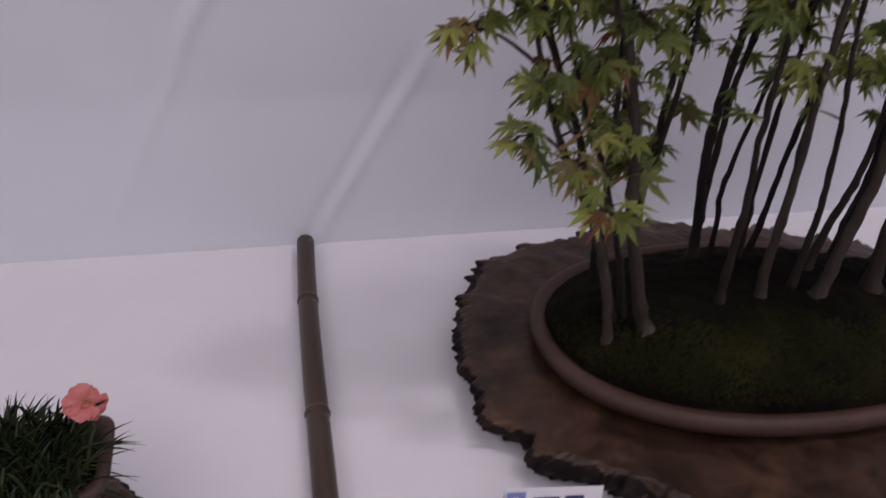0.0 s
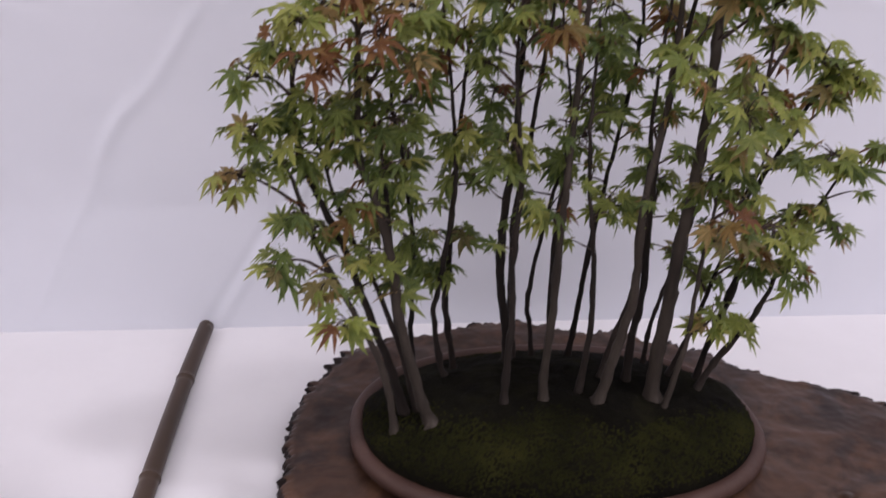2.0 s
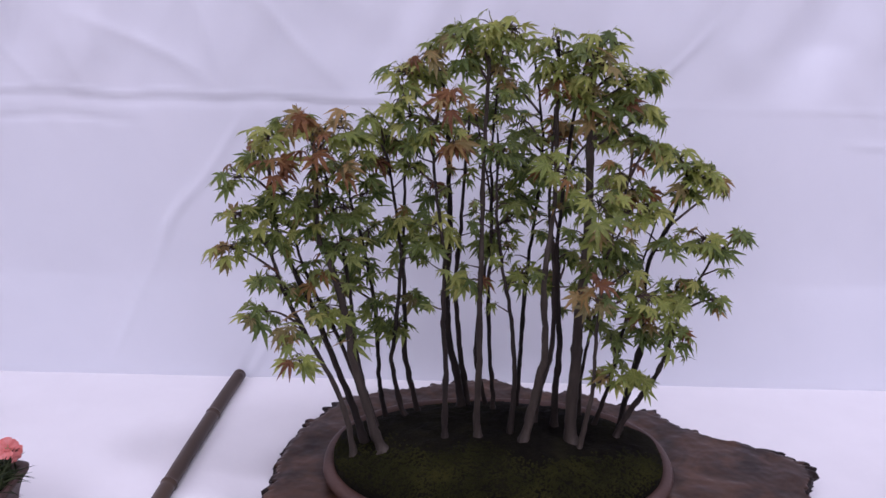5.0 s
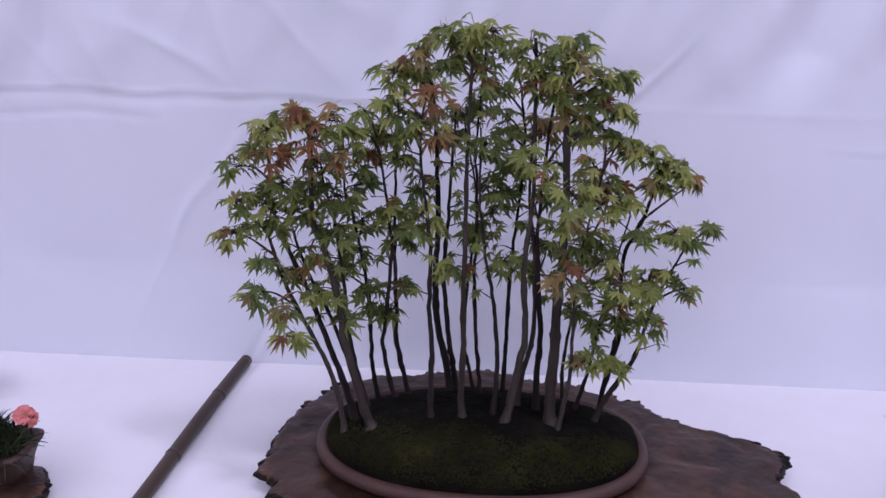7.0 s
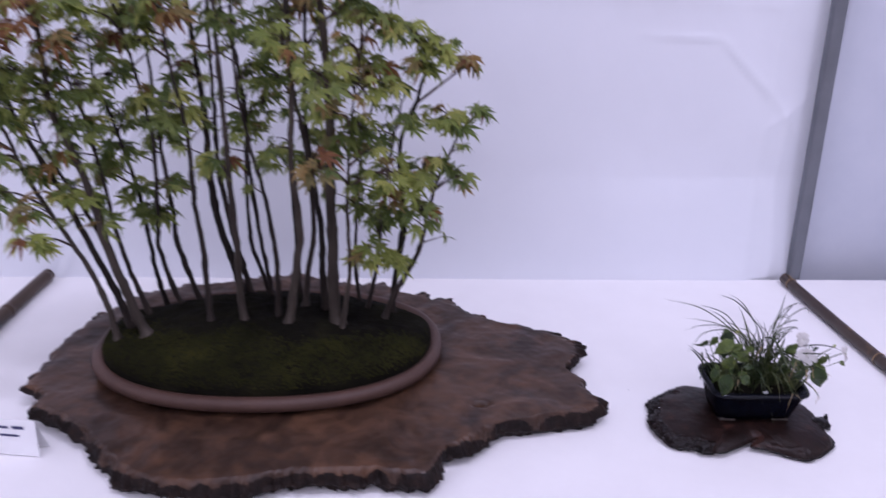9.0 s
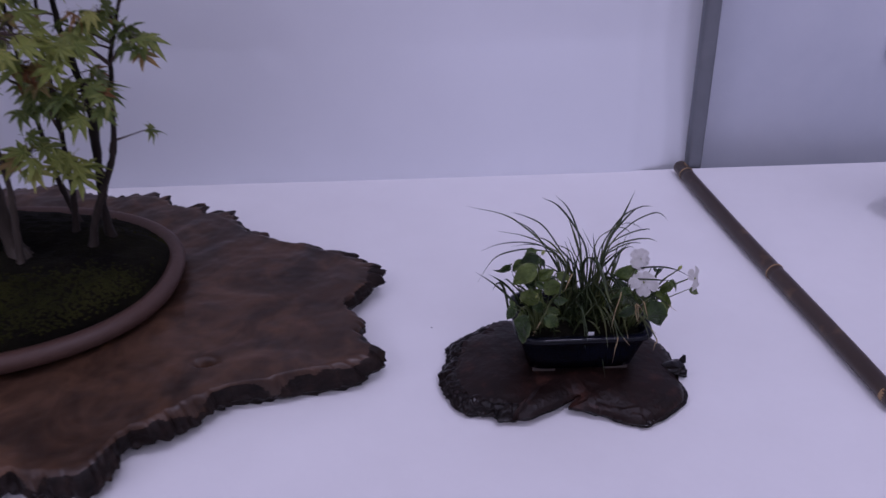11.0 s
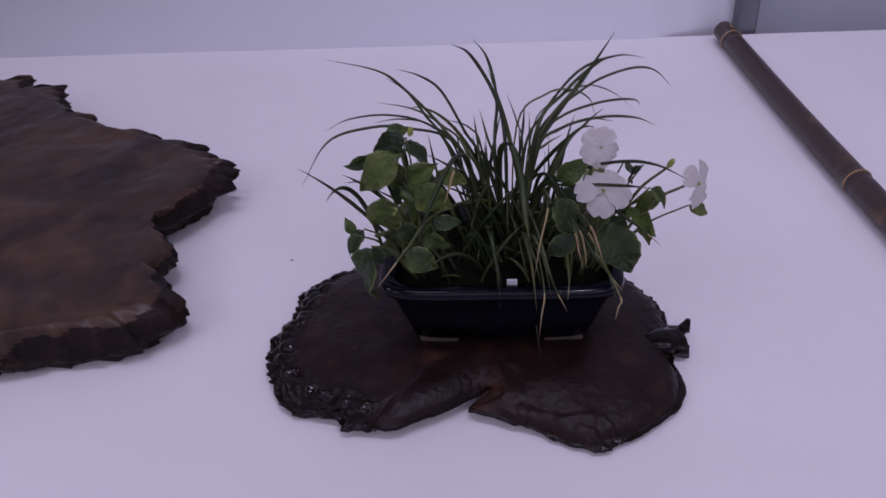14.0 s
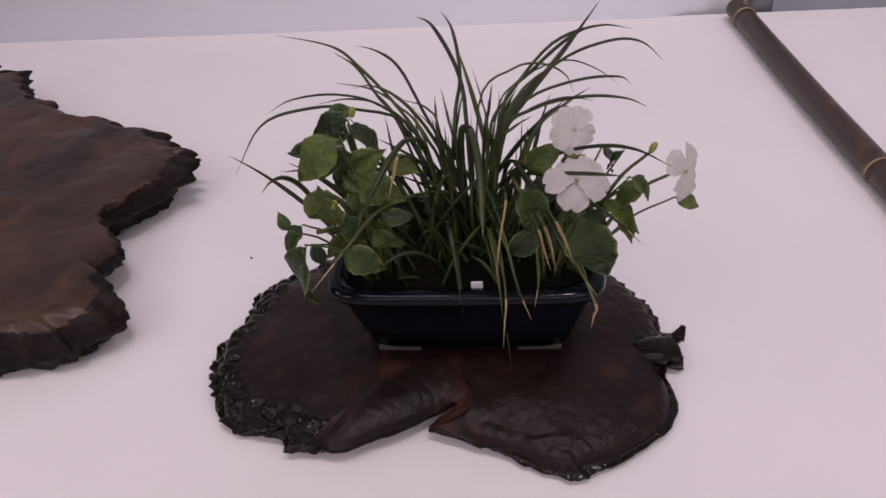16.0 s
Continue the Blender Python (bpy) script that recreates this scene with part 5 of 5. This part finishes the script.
def herb_leaf(plant, foot, tip):
    """A leaf from its foot to its tip, in places of the room, its face turned to the aisle."""
    foot, tip = Vector(foot), Vector(tip)
    d = tip - foot + Vector((0, rng.gauss(-0.1, 0.12) * (tip - foot).length, 0))
    size = d.length * 1.04
    d.normalize()
    n = Vector((rng.gauss(0, .45), -0.7 + rng.gauss(0, .3), 0.7))
    n = (n - d * n.dot(d)).normalized()
    m = Matrix((d.cross(n), d, n)).transposed().to_4x4()
    put("leaf", rng.choice(HERB), plant, Matrix.Translation(foot - plant.location) @ m @ Matrix.Diagonal((size * rng.uniform(0.85, 1.1), size, size * 0.8, 1)))
    stalk(plant, *foot, 0.0007, "leaf_stalk", 0.006)


def filler_leaves(plant, n, xs, ys, zs):
    """Smaller leaves inside a plant's clump."""
    for i in range(n):
        p = Vector((rng.uniform(*xs), rng.uniform(*ys), rng.uniform(*zs)))
        e = Vector((rng.uniform(-.8, .8), -0.3, rng.uniform(-.8, .2))).normalized() * rng.uniform(.014, .024)
        herb_leaf(plant, p, p + e)


LEFT = bedding_plant("bedding plant with broad dark green leaves and pale buds", -0.05, -0.012)
RIGHT = bedding_plant("bedding plant with white flowers and dark green leaves", 0.05, -0.012)
herb_leaf(LEFT, (1.712, 0.985, 0.189), (1.690, 0.985, 0.180))
herb_leaf(LEFT, (1.697, 1.000, 0.184), (1.711, 1.000, 0.186))
herb_leaf(LEFT, (1.709, 0.975, 0.184), (1.680, 0.975, 0.164))
herb_leaf(LEFT, (1.698, 0.955, 0.167), (1.698, 0.955, 0.132))
herb_leaf(LEFT, (1.684, 0.960, 0.139), (1.672, 0.960, 0.124))
herb_leaf(LEFT, (1.693, 0.930, 0.148), (1.678, 0.930, 0.110))
herb_leaf(LEFT, (1.710, 0.935, 0.140), (1.730, 0.935, 0.128))
herb_leaf(LEFT, (1.708, 1.000, 0.178), (1.728, 1.000, 0.161))
herb_leaf(LEFT, (1.702, 0.985, 0.172), (1.709, 0.985, 0.182))
herb_leaf(LEFT, (1.708, 0.985, 0.157), (1.727, 0.985, 0.170))
herb_leaf(LEFT, (1.714, 0.970, 0.164), (1.737, 0.970, 0.145))
herb_leaf(LEFT, (1.725, 0.965, 0.138), (1.742, 0.965, 0.142))
herb_leaf(LEFT, (1.688, 0.955, 0.129), (1.695, 0.955, 0.117))
herb_leaf(LEFT, (1.730, 0.980, 0.168), (1.747, 0.980, 0.159))
herb_leaf(LEFT, (1.702, 0.965, 0.138), (1.719, 0.965, 0.124))
herb_leaf(LEFT, (1.700, 0.990, 0.165), (1.709, 0.990, 0.146))
herb_leaf(LEFT, (1.714, 0.980, 0.148), (1.703, 0.980, 0.121))
herb_leaf(LEFT, (1.720, 0.965, 0.132), (1.734, 0.965, 0.116))
herb_leaf(LEFT, (1.679, 0.950, 0.142), (1.676, 0.950, 0.152))
herb_leaf(RIGHT, (1.805, 0.995, 0.148), (1.821, 0.995, 0.166))
herb_leaf(RIGHT, (1.810, 0.930, 0.156), (1.796, 0.930, 0.137))
herb_leaf(RIGHT, (1.831, 0.940, 0.157), (1.843, 0.940, 0.122))
herb_leaf(RIGHT, (1.868, 0.975, 0.152), (1.852, 0.975, 0.140))
herb_leaf(RIGHT, (1.860, 0.970, 0.141), (1.859, 0.970, 0.120))
herb_leaf(RIGHT, (1.859, 0.970, 0.159), (1.872, 0.970, 0.151))
herb_leaf(RIGHT, (1.882, 0.965, 0.149), (1.896, 0.965, 0.144))
herb_leaf(RIGHT, (1.847, 0.985, 0.148), (1.851, 0.985, 0.133))
herb_leaf(RIGHT, (1.858, 0.990, 0.163), (1.848, 0.990, 0.155))
herb_leaf(RIGHT, (1.847, 0.995, 0.163), (1.857, 0.995, 0.150))
herb_leaf(RIGHT, (1.802, 0.960, 0.160), (1.816, 0.960, 0.134))
herb_leaf(RIGHT, (1.837, 0.970, 0.137), (1.849, 0.970, 0.132))
herb_leaf(RIGHT, (1.848, 0.975, 0.145), (1.842, 0.975, 0.132))
filler_leaves(LEFT, 12, (1.68, 1.735), (0.975, 1.03), (0.11, 0.175))
filler_leaves(RIGHT, 8, (1.80, 1.86), (0.975, 1.03), (0.105, 0.145))
for x, y, z in ((1.705, 1.0, 0.18), (1.70, 0.96, 0.16), (1.69, 0.965, 0.13)):
    stalk(LEFT, x, y, z, 0.0019)
for x, y, z in ((1.862, 0.975, 0.15), (1.831, 1.0, 0.172), (1.832, 0.982, 0.151), (1.880, 0.958, 0.170), (1.868, 0.966, 0.177)):
    stalk(RIGHT, x, y, z, 0.0011)
flower(RIGHT, Vector((1.831, 0.995, 0.173)) - RIGHT.location, (0.1, -0.85, 0.45), 0.0135, WHITE)
flower(RIGHT, Vector((1.832, 0.975, 0.153)) - RIGHT.location, (-0.1, -0.45, 0.85), 0.0172, WHITE)
flower(RIGHT, Vector((1.881, 0.955, 0.171)) - RIGHT.location, (0.75, -0.6, 0.25), 0.0165, WHITE)
for plant, x, y, z in ((LEFT, 1.705, 0.955, 0.155), (LEFT, 1.715, 0.985, 0.193), (RIGHT, 1.868, 0.965, 0.179)):
    bm = bmesh.new()
    bmesh.ops.create_uvsphere(bm, u_segments=10, v_segments=8, radius=0.0023, matrix=Matrix.Translation(Vector((x, y, z)) - plant.location) @ pose(0, 0, 0, 20, 15) @ Matrix.Diagonal((0.8, 0.8, 1.8, 1)))
    part("bud", bm, M_BUD, plant)


# ---- the pink flowering pot at the other side of the bamboo ----
FX, FY, FZ = 0.0, 1.005, 0.03
pinkpot = thing("clay_pot", FX, FY, FZ, "rectangular red-brown clay pot with a flared rim on its slab", "pot")
pinkpot.rotation_euler = (0, 0, math.radians(4))
bm = bmesh.new()
turned(bm, 0.088, 0.055, 6, [(-0.022, 0), (-0.016, 0.002), (-0.01, 0.03), (-0.003, 0.05), (0.006, 0.062), (0.007, 0.068), (0.001, 0.071), (-0.006, 0.069), (-0.009, 0.05)], 100)
part("body", bm, M_REDCLAY, pinkpot)
bm = bmesh.new()
turned(bm, 0.078, 0.045, 6, [(0, 0.05), (-0.004, 0.062), (-0.03, 0.068)], 80)
part("soil", bm, M_SOIL, pinkpot)
pinks = thing("pink_flower_plant", FX, FY, FZ + 0.064, "cushion of narrow dark green leaves with one coral-pink flower", "flowering plant")
for i in range(300):
    a, q = rng.uniform(0, 6.283), math.sqrt(rng.random())
    bx, by = 0.07 * q * math.cos(a), 0.04 * q * math.sin(a)
    e = rng.uniform(0.015, 0.06)
    a2 = a + rng.uniform(-.7, .7)
    blade(pinks, (bx, by, -0.003), (bx + e * math.cos(a2), by + e * math.sin(a2), rng.uniform(0.0, 0.06) * (1.15 - 0.75 * q)), rng.uniform(0.0, 0.012), rng.uniform(0.0011, 0.0018), M_NEEDLE)
for i in range(270):
    bx, by = rng.uniform(-0.08, 0.074), rng.uniform(-0.044, 0.05)
    blade(pinks, (bx, by, -0.002), (bx + rng.gauss(0.008, 0.02), by + rng.gauss(-0.012, 0.016), rng.uniform(0.026, 0.06)), rng.uniform(0.0, 0.006), rng.uniform(0.0015, 0.0026), M_NEEDLE)
for i in range(150):
    bx = rng.uniform(-0.088, 0.07)
    by = rng.uniform(-0.05, -0.02)
    blade(pinks, (bx, by, 0.0), (bx + rng.gauss(0.004, 0.014), -0.058 - rng.uniform(0.0, 0.018), rng.uniform(-0.04, 0.014)), rng.uniform(0.008, 0.028), rng.uniform(0.0013, 0.0022), M_NEEDLE)
for by, ty, tz in ((-0.03, -0.035, 0.004), (-0.01, -0.03, -0.006), (-0.04, -0.055, -0.012), (-0.03, -0.05, -0.022), (0.01, 0.0, 0.012), (-0.045, -0.06, -0.03)):
    blade(pinks, (0.062, by, 0.0), (0.118 + rng.uniform(0, 0.018), ty, tz), 0.012, 0.0011, M_NEEDLE)
bm = bmesh.new()
tube(bm, smooth_path([(0.05, 0.01, 0), (0.06, 0.02, 0.03), (0.073, 0.032, 0.05)], 8), 0.0012, 6)
part("stem", bm, M_STEM, pinks)
flower(pinks, Vector((0.072, 0.03, 0.051)), (0.35, -0.8, 0.45), 0.0215, CORAL, 5, loose=3.2)
flower(pinks, Vector((0.079, 0.03, 0.040)), (0.6, -0.5, -0.1), 0.0165, CORAL, 3, loose=2.6)
for dx, dz in ((0.0, 0.004), (0.005, 0.009), (0.009, 0.003)):
    bm = bmesh.new()
    tube(bm, [Vector((0.072, 0.03, 0.051)), Vector((0.076 + dx, 0.018, 0.055 + dz)), Vector((0.080 + dx, 0.012, 0.061 + dz))], 0.0005, 5)
    part("stamen", bm, M_BUD, pinks)

# ---- the label card ----
card = thing("name_card", 0.534, 0.915, 0.0, "folded white name card with blue printed emblem and lettering", "card")
card.rotation_euler = (0, 0, math.radians(-7))
W, H, D = 0.052, 0.066, 0.028
bm = bmesh.new()
front = [bm.verts.new(v) for v in ((-W, 0, 0.0003), (W, 0, 0.0003), (W, D * 0.2, H), (-W, D * 0.2, H), (-W, D, 0.0003), (W, D, 0.0003))]
bm.faces.new(front[:4])
bm.faces.new((front[3], front[2], front[5], front[4]))
ob = part("card", bm, M_PAPER, card, smooth=False)
sol = ob.modifiers.new("thickness", "SOLIDIFY")
sol.thickness, sol.offset = 0.0005, -1


def on_card(name, x0, z0, x1, z1, material, label=""):
    """A printed patch on the card's sloping front."""
    bm = bmesh.new()
    s = D * 0.2 / H
    v = [bm.verts.new((x, z * s - 0.0009, z)) for x, z in ((x0, z0), (x1, z0), (x1, z1), (x0, z1))]
    bm.faces.new(v)
    return part(name, bm, material, card, label, smooth=False)


on_card("emblem", -0.050, 0.027, -0.030, 0.061, M_INK2, "blue printed emblem")
on_card("emblem_face", -0.0445, 0.040, -0.0365, 0.055, M_PAPER).location.y -= 0.0004
on_card("word_bar", -0.022, 0.049, 0.006, 0.0535, M_INK)
on_card("word_bar", 0.012, 0.049, 0.032, 0.0545, M_INK)
on_card("word_bar", -0.027, 0.035, -0.015, 0.039, M_INK)
on_card("word_bar", -0.011, 0.035, 0.022, 0.039, M_INK)

# ---- small things past the poles ----
moon = thing("black_pot", 2.452, 1.36, 0.0, "black glazed round pot with an open middle and a pale stone", "pot")
bm = bmesh.new()
tube(bm, [Vector((0.066 * math.cos(a), 0, 0.093 + 0.066 * math.sin(a))) for a in [math.pi * (0.5 + 2 * i / 48) for i in range(49)]], lambda u: 0.0265 * (1 + 0.05 * math.sin(u * 19)), 20, cap=False)
part("ring", bm, M_BLACK, moon)
bm = bmesh.new()
bmesh.ops.create_icosphere(bm, subdivisions=3, radius=0.034, matrix=Matrix.Translation((0.0, 0.0, 0.09)) @ Matrix.Diagonal((1.1, 0.7, 0.95, 1)))
for v in bm.verts:
    v.co += v.normal * 0.006 * noise.noise(v.co * 50)
part("stone", bm, M_STONE, moon, "pale stone")
bm = bmesh.new()
box(bm, -0.046, -0.02, 0.172, 0.03, 0.02, 0.2, 0.006)
part("top_block", bm, M_BLACK, moon)

clip = thing("metal_link", 2.487, side_y(2.487, 0.2) - 0.006, 0.203, "small chrome chain link hanging on the cloth", "metal link")
for dx in (-0.0135, 0.0135):
    bm = bmesh.new()
    c = Vector((dx, 0, 0.003 * dx / 0.0135))
    tube(bm, [c + Vector((0.0095 * math.cos(a), 0, 0.008 * math.sin(a))) for a in [2 * math.pi * i / 24 for i in range(25)]], 0.0028, 8)
    part("link", bm, M_CHROME, clip)
bm = bmesh.new()
tube(bm, [Vector((-0.01, 0, 0)), Vector((0.01, 0, 0))], 0.002, 8)
part("pin", bm, M_CHROME, clip)

bluepot = thing("blue_pot", -0.29, 1.36, 0.0, "small round dark blue glazed pot on the white cloth", "pot")
bm = bmesh.new()
turned(bm, 0.05, 0.05, 2, [(-0.02, 0), (-0.012, 0.003), (0.0, 0.03), (0.004, 0.055), (0.009, 0.06), (0.009, 0.066), (0.002, 0.067), (-0.003, 0.05)], 48)
part("body", bm, M_BLUE, bluepot)

crumb = thing("soil_crumb", 1.586, 1.106, 0.0, "tiny dark crumb of soil on the white cloth", "crumb")
bm = bmesh.new()
bmesh.ops.create_icosphere(bm, subdivisions=2, radius=0.0009, matrix=Matrix.Translation((0, 0, 0.0005)) @ Matrix.Diagonal((1.2, 0.9, 0.8, 1)))
for v in bm.verts:
    v.co += v.normal * 0.0003 * noise.noise(v.co * 900)
part("grain", bm, M_SOIL, crumb)
